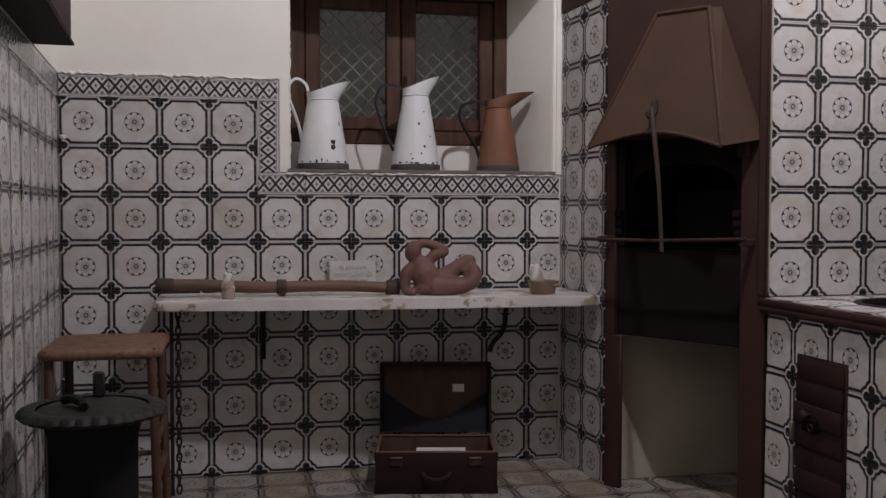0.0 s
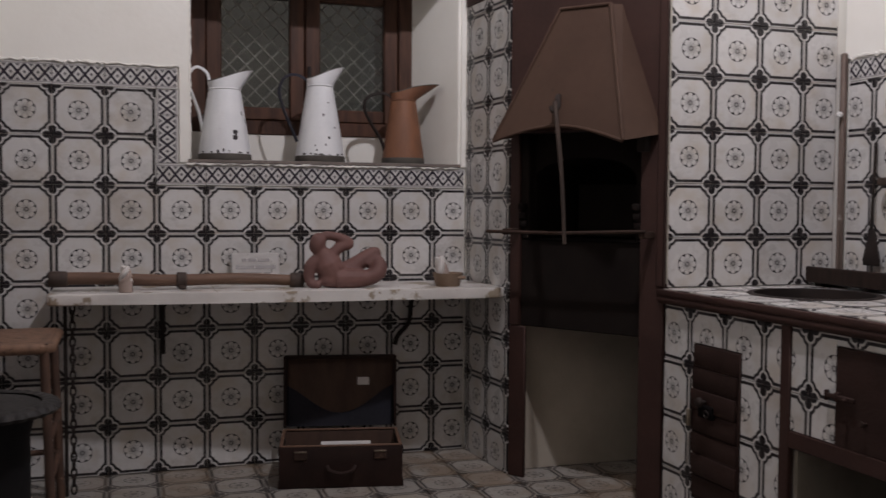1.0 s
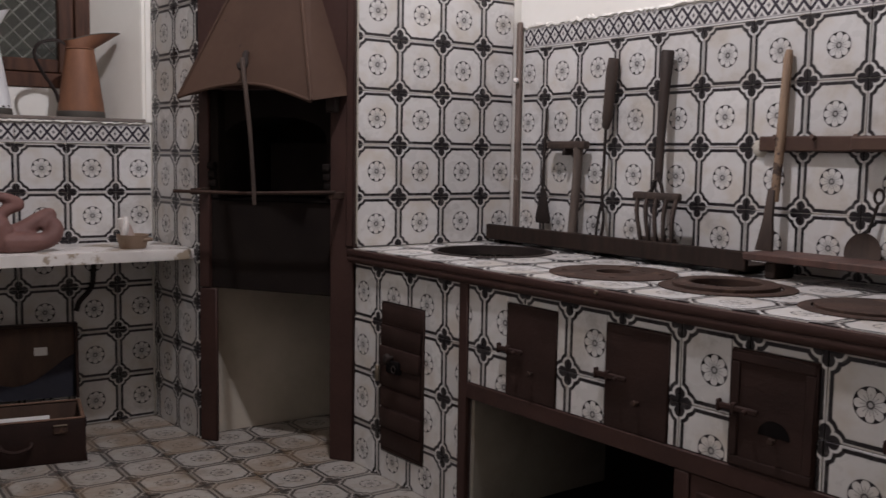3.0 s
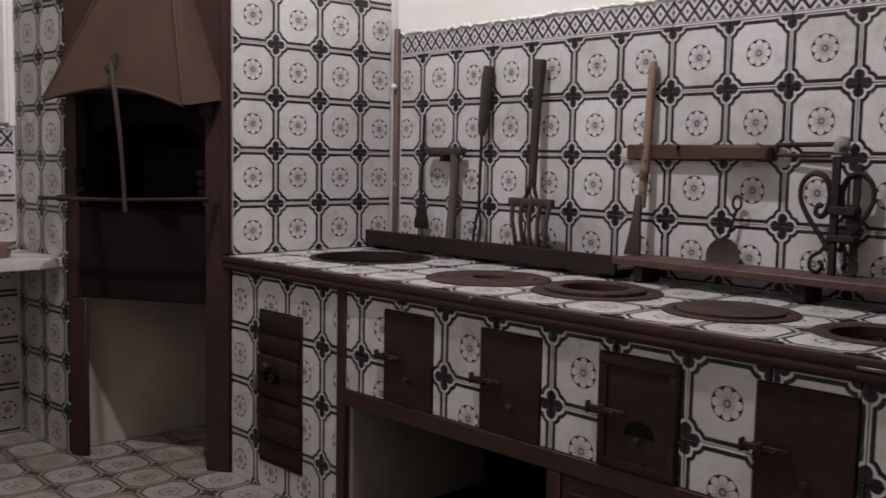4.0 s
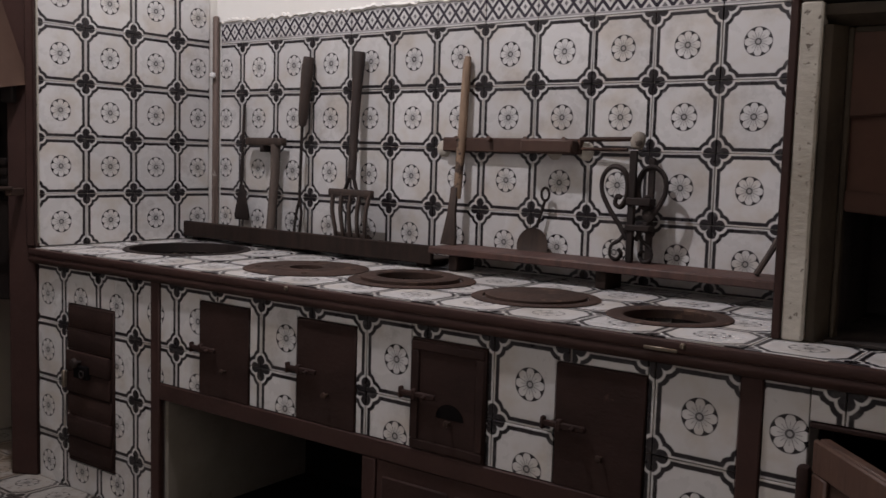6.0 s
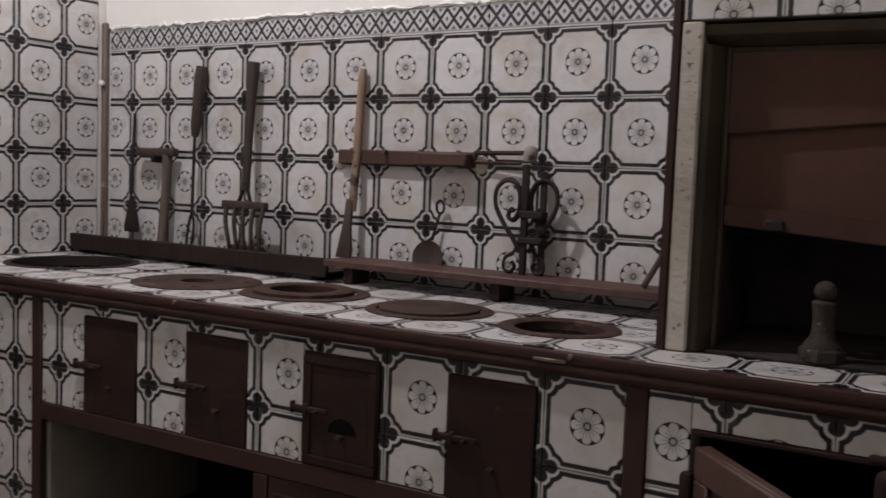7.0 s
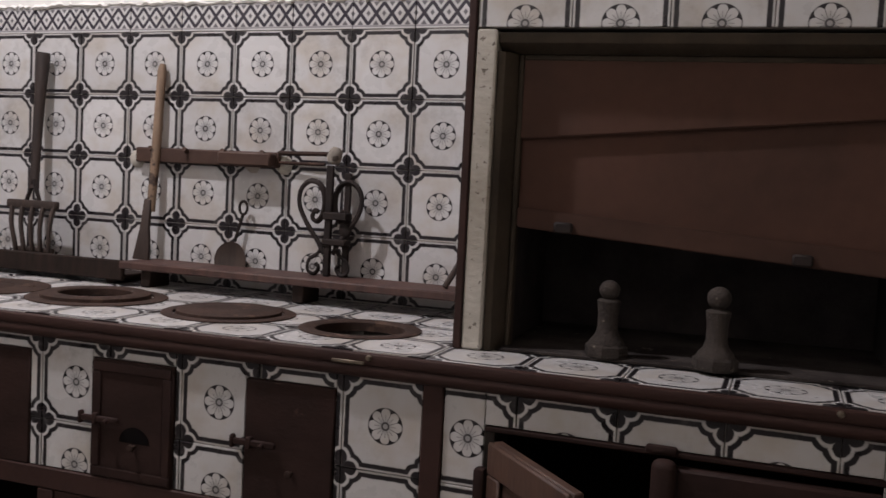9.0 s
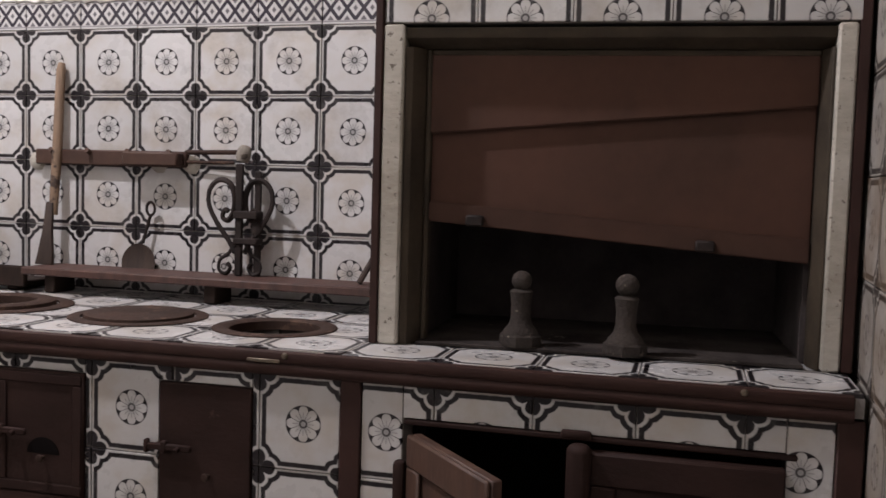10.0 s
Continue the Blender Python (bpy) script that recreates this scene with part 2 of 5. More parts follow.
def box(bm, x0, x1, y0, y1, z0, z1, bevel=0.0, m=None, seg=1):
    made = bmesh.ops.create_cube(bm, size=1.0)["verts"]
    for v in made:
        v.co = Vector(((x0 + x1) / 2 + v.co.x * (x1 - x0), (y0 + y1) / 2 + v.co.y * (y1 - y0), (z0 + z1) / 2 + v.co.z * (z1 - z0)))
    if bevel:
        edges = {e for v in made for e in v.link_edges}
        out = bmesh.ops.bevel(bm, geom=list(edges), offset=bevel, segments=seg, affect="EDGES", profile=0.5)
        made = list({v for f in out["faces"] for v in f.verts} | {v for v in made if v.is_valid})
    if m:
        bmesh.ops.transform(bm, matrix=m, verts=[v for v in made if v.is_valid])
    return bm


def boxed(*a, **k):
    return box(bmesh.new(), *a, **k)


def prism(bm, pts, y0, y1, m=None, bevel=0.0):
    """An outline in x and z, drawn from y0 to y1."""
    f = [bm.verts.new((x, y0, z)) for x, z in pts]
    g = [bm.verts.new((x, y1, z)) for x, z in pts]
    bm.faces.new(f)
    bm.faces.new(g[::-1])
    for i in range(len(pts)):
        j = (i + 1) % len(pts)
        bm.faces.new((f[j], f[i], g[i], g[j]))
    if bevel:
        es = list({e for v in f + g for e in v.link_edges})
        bmesh.ops.bevel(bm, geom=es, offset=bevel, segments=2, affect="EDGES", profile=0.5)
    if m:
        bmesh.ops.transform(bm, matrix=m, verts=bm.verts[:])
    return bm


def lathe(bm, profile, n=32, m=None):
    rings = []
    for r, z in profile:
        if r < 1e-5:
            rings.append([bm.verts.new((0, 0, z))])
        else:
            rings.append([bm.verts.new((r * math.cos(2 * math.pi * i / n), r * math.sin(2 * math.pi * i / n), z)) for i in range(n)])
    for a, b in zip(rings, rings[1:]):
        for i in range(n):
            j = (i + 1) % n
            if len(a) == 1 and len(b) == 1:
                continue
            if len(a) == 1:
                bm.faces.new((a[0], b[j], b[i]))
            elif len(b) == 1:
                bm.faces.new((a[i], a[j], b[0]))
            else:
                bm.faces.new((a[i], a[j], b[j], b[i]))
    if m:
        bmesh.ops.transform(bm, matrix=m, verts=[v for r in rings for v in r])
    return bm


def smooth_path(pts, k=6):
    """Points along a soft curve through pts."""
    p = [Vector(q) for q in pts]
    p = [2 * p[0] - p[1]] + p + [2 * p[-1] - p[-2]]
    out = []
    for i in range(1, len(p) - 2):
        for s in range(k):
            t = s / k
            a, b, c, d = p[i - 1 : i + 3]
            out.append(0.5 * ((2 * b) + (c - a) * t + (2 * a - 5 * b + 4 * c - d) * t * t + (3 * b - a - 3 * c + d) * t**3))
    return out + [p[-2]]


def tube(bm, pts, radius, n=10, flat=1.0, m=None):
    """A round or flattened bar along pts; radius: one number, or one for each point."""
    pts = [Vector(p) for p in pts]
    rad = radius if isinstance(radius, (list, tuple)) else [radius] * len(pts)
    side, rings = None, []
    for i, p in enumerate(pts):
        d = (pts[min(i + 1, len(pts) - 1)] - pts[max(i - 1, 0)]).normalized()
        if side is None:
            side = d.orthogonal().normalized()
        side = (side - d * side.dot(d)).normalized()
        up = d.cross(side)
        rings.append([bm.verts.new(p + rad[i] * (math.cos(2 * math.pi * k / n) * side + flat * math.sin(2 * math.pi * k / n) * up)) for k in range(n)])
    for a, b in zip(rings, rings[1:]):
        for k in range(n):
            bm.faces.new((a[k], a[(k + 1) % n], b[(k + 1) % n], b[k]))
    bm.faces.new(rings[0][::-1])
    bm.faces.new(rings[-1])
    if m:
        bmesh.ops.transform(bm, matrix=m, verts=[v for r in rings for v in r])
    return bm


def plane_frame(o, d):
    """Local x along d, local y up, local z out of the wall into the room; o: (x, y) of the wall's start."""
    d = Vector((d[0], d[1], 0)).normalized()
    up = Vector((0, 0, 1))
    n = d.cross(up)
    return Matrix(((d.x, up.x, n.x, o[0]), (d.y, up.y, n.y, o[1]), (d.z, up.z, n.z, 0), (0, 0, 0, 1)))


TILE_SIZE, TILE_THICK, JOINT = 0.2, 0.008, 0.0011
tile_meshes = {}


def slab_mesh(u0, u1, v0, v1, thick, material):
    """A tile, or a cut piece of one, with softened upper edges; its middle stays at the whole tile's middle."""
    key = (round(u0, 3), round(u1, 3), round(v0, 3), round(v1, 3), thick, material.name)
    if key not in tile_meshes:
        bm = bmesh.new()
        j, c = JOINT, 0.001
        rects = [(u0 + j, u1 - j, v0 + j, v1 - j, -thick), (u0 + j, u1 - j, v0 + j, v1 - j, -c), (u0 + j + c, u1 - j - c, v0 + j + c, v1 - j - c, 0.0)]
        rings = [[bm.verts.new(p) for p in ((a, e, z), (b, e, z), (b, f, z), (a, f, z))] for a, b, e, f, z in rects]
        for r, s in zip(rings, rings[1:]):
            for i in range(4):
                bm.faces.new((r[i], r[(i + 1) % 4], s[(i + 1) % 4], s[i]))
        bm.faces.new(rings[-1])
        tile_meshes[key] = mesh_of(bm, material)
    return tile_meshes[key]


tile_random = random.Random(4)


def lay(parent, m, u0, v0, regions, material=TILE, size=(TILE_SIZE, TILE_SIZE), name="tile", thick=TILE_THICK):
    """Tiles on the plane m, on a grid with a crossing at (u0, v0), cut to the regions (ua, ub, va, vb)."""
    su, sv = size
    for ua, ub, va, vb in regions:
        for i in range(math.floor((ua - u0) / su + 1e-6), math.ceil((ub - u0) / su - 1e-6)):
            for k in range(math.floor((va - v0) / sv + 1e-6), math.ceil((vb - v0) / sv - 1e-6)):
                cu, cv = u0 + (i + 0.5) * su, v0 + (k + 0.5) * sv
                a, b = max(ua - cu, -su / 2), min(ub - cu, su / 2)
                c, d = max(va - cv, -sv / 2), min(vb - cv, sv / 2)
                if b - a < 0.012 or d - c < 0.012:
                    continue
                ob = new(name, slab_mesh(a, b, c, d, thick, material))
                ob.parent = parent
                g = tile_random.gauss
                ob.matrix_world = m @ pose(cu, cv, g(0, 0.0006), g(0, 0.25), g(0, 0.25), g(0, 0.2))


# ---- the room: walls, floor, ceiling ----
BACK = -0.0075  # wall faces lie this far behind the tiles
TOP = 3.8


def wall_plate(name, m, length, regions, depth, label, material=PLASTER):
    """A wall of upright blocks behind its face; regions (ua, ub, va, vb) are its full parts, and openings are left between them."""
    bm = bmesh.new()
    for ua, ub, va, vb in regions:
        box(bm, ua, ub, va, vb, -depth, BACK, m=m)
    return solid(name, bm, material, label, "wall", "structure", smooth=False)


# north wall with the window opening
NORTH = plane_frame((0, 0), (1, 0))
WIN_L, WIN_R, WIN_B, WIN_T = 0.937, 2.115, 1.305, 2.17
wall_north = wall_plate("wall_north", NORTH, 2.4, [(-0.4, WIN_L, 0, TOP), (WIN_R, 2.6, 0, TOP), (WIN_L, WIN_R, 0, WIN_B), (WIN_L, WIN_R, WIN_T, TOP)], 0.42, "white plastered wall with patterned tiles and a deep window")

# the upper plaster stands flush with the tiles
bm = bmesh.new()
box(bm, 0.0, 0.9365, 1.694, TOP, BACK, 0.002, m=NORTH)
box(bm, 2.135, 2.17, 1.3, TOP, BACK, 0.003, m=NORTH)
box(bm, 0.893, 0.9365, 1.3, 1.694, BACK, 0.002, m=NORTH)
box(bm, 0.937, 2.134, 2.171, TOP, BACK, 0.002, m=NORTH)
part("plaster_coat", bm, PLASTER, wall_north, smooth=False)
# uneven plaster lip over the border
bm = bmesh.new()
lip = random.Random(8)
tube(bm, [(0.01 + 0.0125 * i, -0.002, 1.694 + lip.uniform(-0.004, 0.006)) for i in range(71)], [lip.uniform(0.002, 0.01) for i in range(71)], 6)
part("plaster_lip", bm, PLASTER, wall_north)

# splayed reveals
bm = bmesh.new()
prism(bm, [(WIN_R - 0.12, 0), (WIN_R + 0.004, 0), (WIN_R + 0.004, 1)], 0, 1)
for v in bm.verts:
    x, y, z = v.co
    v.co = Vector((WIN_R + 0.004 - (0.135 if x < WIN_R - 0.05 else 0.0), 0.345 if z < 0.5 else 0.0, WIN_B + y * (WIN_T - WIN_B)))
part("window_reveal", bm, PLASTER, wall_north, smooth=False)
bm = bmesh.new()
box(bm, WIN_L, 2.0, 0.33, 0.42, WIN_B, 1.452)
part("apron", bm, PLASTER, wall_north, smooth=False)
bm = boxed(WIN_L - 0.01, WIN_R + 0.015, -0.012, 0.345, WIN_B - 0.008, WIN_B + 0.008, 0.003)
part("stone_sill", bm, STONE, wall_north, "thin grey stone sill")

bm = bmesh.new()
tube(bm, [(WIN_L - 0.02 + 0.013 * i, -0.006, WIN_B - 0.012 + lip.uniform(-0.003, 0.004)) for i in range(93)], [lip.uniform(0.0015, 0.007) for i in range(93)], 6)
tube(bm, [(0.9365 + lip.uniform(-0.002, 0.003), -0.001, WIN_B + 0.012 + 0.014 * i) for i in range(61)], [lip.uniform(0.001, 0.005) for i in range(61)], 6)
part("sill_mortar", bm, PLASTER, wall_north, "ragged mortar round the window sill")

# west wall, slightly out of square
WEST_D = Vector((-0.0607, 1, 0)).normalized()
WEST = plane_frame((0.0607 * 4.79, -4.79), WEST_D)
wlen = math.hypot(4.79, 0.0607 * 4.79)
wall_west = wall_plate("wall_west", WEST, wlen, [(-0.3, wlen + 0.3, 0, TOP)], 0.25, "tiled wall with white plaster above")
bm = boxed(0, wlen - 0.003, 1.694, TOP, BACK, 0.002, m=WEST)
part("plaster_coat", bm, PLASTER, wall_west, smooth=False)

# return wall beside the oven
RET = plane_frame((2.155, 0), (0.035, -0.465))
wall_return = wall_plate("wall_return", RET, 0.466, [(0, 0.47, 0, TOP)], 0.045, "narrow tiled return wall beside the oven")

# wall above the end of the range
BLOCK = plane_frame((0, -1.041), (1, 0))
wall_chimney = wall_plate("wall_chimney", BLOCK, 0.8, [(2.577, 3.6, 0, TOP)], 0.06, "fully tiled chimney breast above the range")

# east wall behind the range
EAST = plane_frame((3.365, 0), (0, -1))
wall_east = wall_plate("wall_east", EAST, 4.6, [(1.05, 4.9, 0, TOP)], 0.25, "tiled wall behind the range, white plaster above")
bm = boxed(1.05, 4.59, 1.708, TOP, BACK, 0.004, m=EAST)
part("plaster_coat", bm, PLASTER, wall_east, smooth=False)
bm = bmesh.new()
tube(bm, [(3.3655, -1.06 - 0.0125 * i, 1.7065 + lip.uniform(-0.005, 0.007)) for i in range(204)], [lip.uniform(0.002, 0.011) for i in range(204)], 6)
part("plaster_lip", bm, PLASTER, wall_east)
STRIP = mottled("worn_pinkish_wood", (0.2, 0.15, 0.125), (0.11, 0.078, 0.065), 6, 0.75, 0.4, spots=((0.36, 0.32, 0.29), 0.68, 14), stretch=(1, 1, 0.3))
bm = boxed(3.34, 3.364, -1.067, -1.0415, 0.83, 1.73, 0.006)
part("corner_strip", bm, STRIP, wall_east, "worn pinkish corner strip")

part("edge_strip", boxed(2.5785, 2.5865, -1.0515, -1.0405, 0.84, TOP, 0.002), CHIPPED, wall_chimney, "thin pale plaster edge")

# south wall, behind and beside the camera; plaster darkened to cut bounced light
SOUTH = plane_frame((3.6, -4.588), (-1, 0))
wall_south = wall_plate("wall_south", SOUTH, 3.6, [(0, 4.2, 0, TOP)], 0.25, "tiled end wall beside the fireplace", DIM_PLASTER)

bm = boxed(-0.5, 3.8, -5.0, 0.3, -0.25, -0.0075)
floor = solid("floor", bm, GROUT, "floor of worn patterned tiles", "floor", "structure", smooth=False)
# Ceiling out of view; its dark wood is there to cut bounced light.
bm = boxed(-0.5, 3.8, -5.0, 0.5, TOP, TOP + 0.2)
solid("ceiling", bm, WOOD, "unseen ceiling, dark wood to cut bounced light", "ceiling", "structure", smooth=False)

# ---- window ----
ENAMEL_WHITE = mottled("white_porcelain", (0.75, 0.74, 0.72), (0.68, 0.67, 0.64), 12, 0.3)
window = tagged(new("window_1"), "dark stained wooden casement with wire mesh outside", "window", kind="structure")
WY = 0.335
FRAME_T = 2.17
for nm, a in (("window_frame", (0.946, 1.024, WY - 0.012, WY + 0.06, 1.452, FRAME_T)), ("window_frame", (1.929, 1.999, WY - 0.012, WY + 0.06, 1.452, FRAME_T)),
              ("window_frame", (1.0245, 1.9285, WY - 0.012, WY + 0.06, 1.446, 1.511)), ("window_frame", (1.0245, 1.9285, WY - 0.012, WY + 0.06, 2.135, FRAME_T))):
    part(nm, boxed(*a, 0.004), WINDOW_WOOD, window)
for a, b in ((1.026, 1.475), (1.479, 1.927)):
    sash = part("sash", boxed(a, a + 0.07, WY, WY + 0.045, 1.513, 2.133, 0.006), WINDOW_WOOD, window)
    bm = bmesh.new()
    box(bm, b - 0.069, b, WY, WY + 0.045, 1.513, 2.133, 0.006)
    box(bm, a + 0.07, b - 0.069, WY, WY + 0.045, 1.513, 1.573, 0.006)
    box(bm, a + 0.07, b - 0.069, WY, WY + 0.045, 2.072, 2.133, 0.006)
    part("sash_rails", bm, WINDOW_WOOD, sash)
n = Nodes("window_glass")
n.b.inputs["Transmission Weight"].default_value = 1.0
GLASS = n.done((0.85, 0.88, 0.86), n.m("MULTIPLY_ADD", n.noise(8), 0.03, 0.0), 0, 0.12)
for a, b in ((1.093, 1.41), (1.546, 1.862)):
    part("pane", boxed(a, b, WY + 0.02, WY + 0.024, 1.568, 2.077), GLASS, window)
part("latch", boxed(1.488, 1.506, WY - 0.012, WY + 0.005, 1.66, 1.77, 0.004), IRON, window)
MESH_WIRE = mottled("dusty_wire", (0.5, 0.485, 0.45), (0.3, 0.29, 0.27), 9, 0.7)
# Added backdrop with a faint glow that lightens the window panes.
BACKDROP_GLOW = mottled("glowing_backdrop", (0.15, 0.145, 0.13), (0.08, 0.077, 0.07), 3, 0.9)
BACKDROP_GLOW.node_tree.nodes["Principled BSDF"].inputs["Emission Color"].default_value = (0.55, 0.52, 0.49, 1)
BACKDROP_GLOW.node_tree.nodes["Principled BSDF"].inputs["Emission Strength"].default_value = 0.045
wire = bmesh.new()
for k in range(-10, 26):
    x = 0.94 + 0.079 * k
    for sgn in (1, -1):
        pts = [(x + sgn * 0.76 * q / 16, WY + 0.10 + 0.003 * math.sin(q + k), 1.42 + 0.76 * q / 16) for q in range(17)]
        pts = [p for p in pts if 0.9 < p[0] < 2.1]
        if len(pts) > 1:
            tube(wire, pts, 0.0052, 5)
solid("window_screen", wire, MESH_WIRE, "diamond wire mesh outside the window panes", "screen", smooth=False)
solid("backdrop", boxed(0.2, 3.0, 1.2, 1.25, 0.8, 3.0), BACKDROP_GLOW, "added glowing backdrop beyond the window", "backdrop", "structure", smooth=False)

part("head_board", boxed(0.01, 0.466, 2.022, TOP, BACK, 0.004, 0.003, m=RET), BROWN, wall_return, "brown painted board")
for place, turn in (((3.332, -1.06, 1.49), -45), ((0.02, -0.03, 1.43), 45)):
    dab = lathe(bmesh.new(), [(0.0, 0.02), (0.008, 0.018), (0.012, 0.01), (0.009, 0.0)], 14, m=pose(*place, 90, 0, turn))
    part("wall_knob", dab, ENAMEL_WHITE, wall_east if place[0] > 3 else wall_north, "small white porcelain knob")

# ---- oven in the corner ----
O_D = Vector((0.385, -0.585, 0)).normalized()
OVEN = plane_frame((2.19, -0.465), O_D)  # local: x along the front, y up, z out
O_LEN = 0.70
oven = tagged(new("oven"), "corner bread oven with brown painted front and sooty mouth", "oven")


def face(name, parent, m, a, material, label="", bevel=0.004):
    return part(name, boxed(*a, bevel, m=m), material, parent, label)


face("post", oven, OVEN, (0.0, 0.08, 0.0, 0.63, -0.018, 0.0), BROWN)
face("post", oven, OVEN, (0.6, O_LEN, 0.0, 1.42, -0.1, 0.012), BROWN)
face("breast", oven, OVEN, (0.051, 0.599, 0.632, 0.99, -0.06, -0.012), SOOT_SHADE, "soot-blackened oven breast")
face("post", oven, OVEN, (0.0, 0.05, 0.632, 1.42, -0.12, 0.0), BROWN)
face("jamb", oven, OVEN, (0.051, 0.09, 0.992, 1.42, -0.12, -0.008), SOOT_SHADE)
for s in (0.055, 0.57):
    for k in range(3):
        part("corbel", boxed(s, s + 0.03, 1.04 + 0.035 * k, 1.068 + 0.035 * k, -0.007, 0.012 + 0.006 * k, 0.006, m=OVEN, seg=2), SOOT_SHADE, oven)
face("upper_front", oven, OVEN, (0.0, O_LEN, 1.422, TOP, -0.08, 0.0), BROWN)
face("side_board", oven, OVEN, (O_LEN - 0.03, O_LEN + 0.002, 0.83, TOP, 0.001, 0.02), BROWN)
# arched mouth in a black recess
ring = [(0.094, 0.992)] + [(0.322 - 0.228 * math.cos(math.pi * i / 16), 1.24 + 0.08 * math.sin(math.pi * i / 16)) for i in range(17)] + [(0.55, 0.992)]
outer = [(0.092, 0.992)] + [(0.092 + 0.506 * i / 16, 1.42) for i in range(17)] + [(0.598, 0.992)]
bm = bmesh.new()
for z0, z1 in ((-0.05, -0.1),):
    ra = [bm.verts.new((x, y, z0)) for x, y in ring]
    oa = [bm.verts.new((x, y, z0)) for x, y in outer]
    rb = [bm.verts.new((x, y, z0 - 0.4)) for x, y in ring]
    for i in range(len(ring) - 1):
        bm.faces.new((ra[i], ra[i + 1], oa[i + 1], oa[i]))
        bm.faces.new((ra[i], rb[i], rb[i + 1], ra[i + 1]))
    bm.faces.new(rb)
    fl = [bm.verts.new(p) for p in ((0.092, 0.992, -0.002), (0.598, 0.992, -0.002), (0.598, 0.992, -0.45), (0.092, 0.992, -0.45))]
    bm.faces.new(fl)
bmesh.ops.transform(bm, matrix=OVEN, verts=bm.verts[:])
part("mouth", bm, SOOT_SHADE, oven, "black arched oven mouth", smooth=False)
face("iron_door", oven, OVEN, (0.16, 0.54, 0.998, 1.22, -0.3, -0.28), SOOT_SHADE, "dark iron plate inside the mouth")
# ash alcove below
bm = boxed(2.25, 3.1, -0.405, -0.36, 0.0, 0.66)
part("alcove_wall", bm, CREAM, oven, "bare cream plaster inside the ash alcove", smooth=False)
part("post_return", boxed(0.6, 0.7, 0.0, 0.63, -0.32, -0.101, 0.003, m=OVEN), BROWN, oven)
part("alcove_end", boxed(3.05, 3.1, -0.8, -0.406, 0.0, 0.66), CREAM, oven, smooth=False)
part("alcove_head", boxed(0.086, 1.1, 0.632, 0.66, -0.6, -0.061, m=OVEN), SOOT_SHADE, oven, smooth=False)
# hood of sheet metal, an arched lower edge
HP = 0.17
bl, br, tl, tr = (0.033, 1.385), (0.607, 1.366), (0.257, 1.895), (0.478, 1.89)
nseg = 14
bm = bmesh.new()
low, lowb = [], []
for i in range(nseg + 1):
    s = i / nseg
    x = bl[0] + (br[0] - bl[0]) * s
    y = bl[1] + (br[1] - bl[1]) * s + 0.058 * math.sin(math.pi * s)
    low.append((x, y))


def slope(x, y):
    """Depth of the hood's flat front at a height."""
    foot = bl[1] + (br[1] - bl[1]) * (x - bl[0]) / (br[0] - bl[0])
    return HP + (0.035 - HP) * (y - foot) / (1.892 - foot)


for thick in (0.0, -0.012):
    top = [bm.verts.new((tl[0] + (tr[0] - tl[0]) * i / nseg, tl[1] + (tr[1] - tl[1]) * i / nseg, 0.035 + thick)) for i in range(nseg + 1)]
    bot = [bm.verts.new((x, y, slope(x, y) + thick)) for x, y in low]
    for i in range(nseg):
        bm.faces.new((bot[i], bot[i + 1], top[i + 1], top[i]))
    # cheeks back to the wall
    wl = [bm.verts.new((bl[0] - 0.02, bl[1] + 0.02, 0.002)), bm.verts.new((tl[0] - 0.03, tl[1], 0.002))]
    wr = [bm.verts.new((br[0] + 0.075, br[1] + 0.03, 0.002)), bm.verts.new((tr[0] + 0.03, tr[1], 0.002))]
    bm.faces.new((wl[0], bot[0], top[0], wl[1]))
    bm.faces.new((bot[-1], wr[0], wr[1], top[-1]))
bmesh.ops.transform(bm, matrix=OVEN, verts=bm.verts[:])
hood = part("hood", bm, HOOD, oven, "tapered brown sheet-metal smoke hood", smooth=False)
bm = bmesh.new()
tube(bm, [OVEN @ Vector((x, y - 0.003, slope(x, y))) for x, y in low], 0.007, 8)
tube(bm, [OVEN @ Vector((*bl, HP)), OVEN @ Vector((*tl, 0.038))], 0.006, 8)
tube(bm, [OVEN @ Vector((*br, HP)), OVEN @ Vector((*tr, 0.038))], 0.009, 8)
tube(bm, [OVEN @ Vector((*tl, 0.038)), OVEN @ Vector((*tr, 0.038))], 0.007, 8)
part("rim", bm, HOOD, hood)
bm = bmesh.new()
tube(bm, smooth_path([OVEN @ Vector(p) for p in ((0.31, 1.545, 0.13), (0.325, 1.535, 0.16), (0.335, 1.5, 0.175), (0.325, 1.485, 0.19), (0.315, 1.5, 0.185))]), 0.011, 8)
part("hook", bm, IRON, hood)
poker = bmesh.new()
tube(poker, smooth_path([OVEN @ Vector(p) for p in ((0.33, 1.52, 0.19), (0.347, 1.42, 0.195), (0.364, 1.25, 0.19), (0.372, 1.1, 0.185), (0.375, 0.985, 0.18))]), [0.009] * 12 + [0.008] * 13, 8)
solid("stick", poker, TOOL_WOOD, "thin bare stick hanging from the hood hook", "stick")
bar = bmesh.new()
tube(bar, [OVEN @ Vector((-0.045, 1.022, 0.1)), OVEN @ Vector((0.3, 1.022, 0.1)), OVEN @ Vector((0.668, 1.036, 0.1))], 0.007, 8)
part("front_bar", bar, RUST, oven, "thin iron bar across the oven mouth")
for s in (0.03, 0.64):
    part("bar_bracket", boxed(s, s + 0.02, 1.01, 1.035, -0.001, 0.1, 0.003, m=OVEN), RUST, oven)
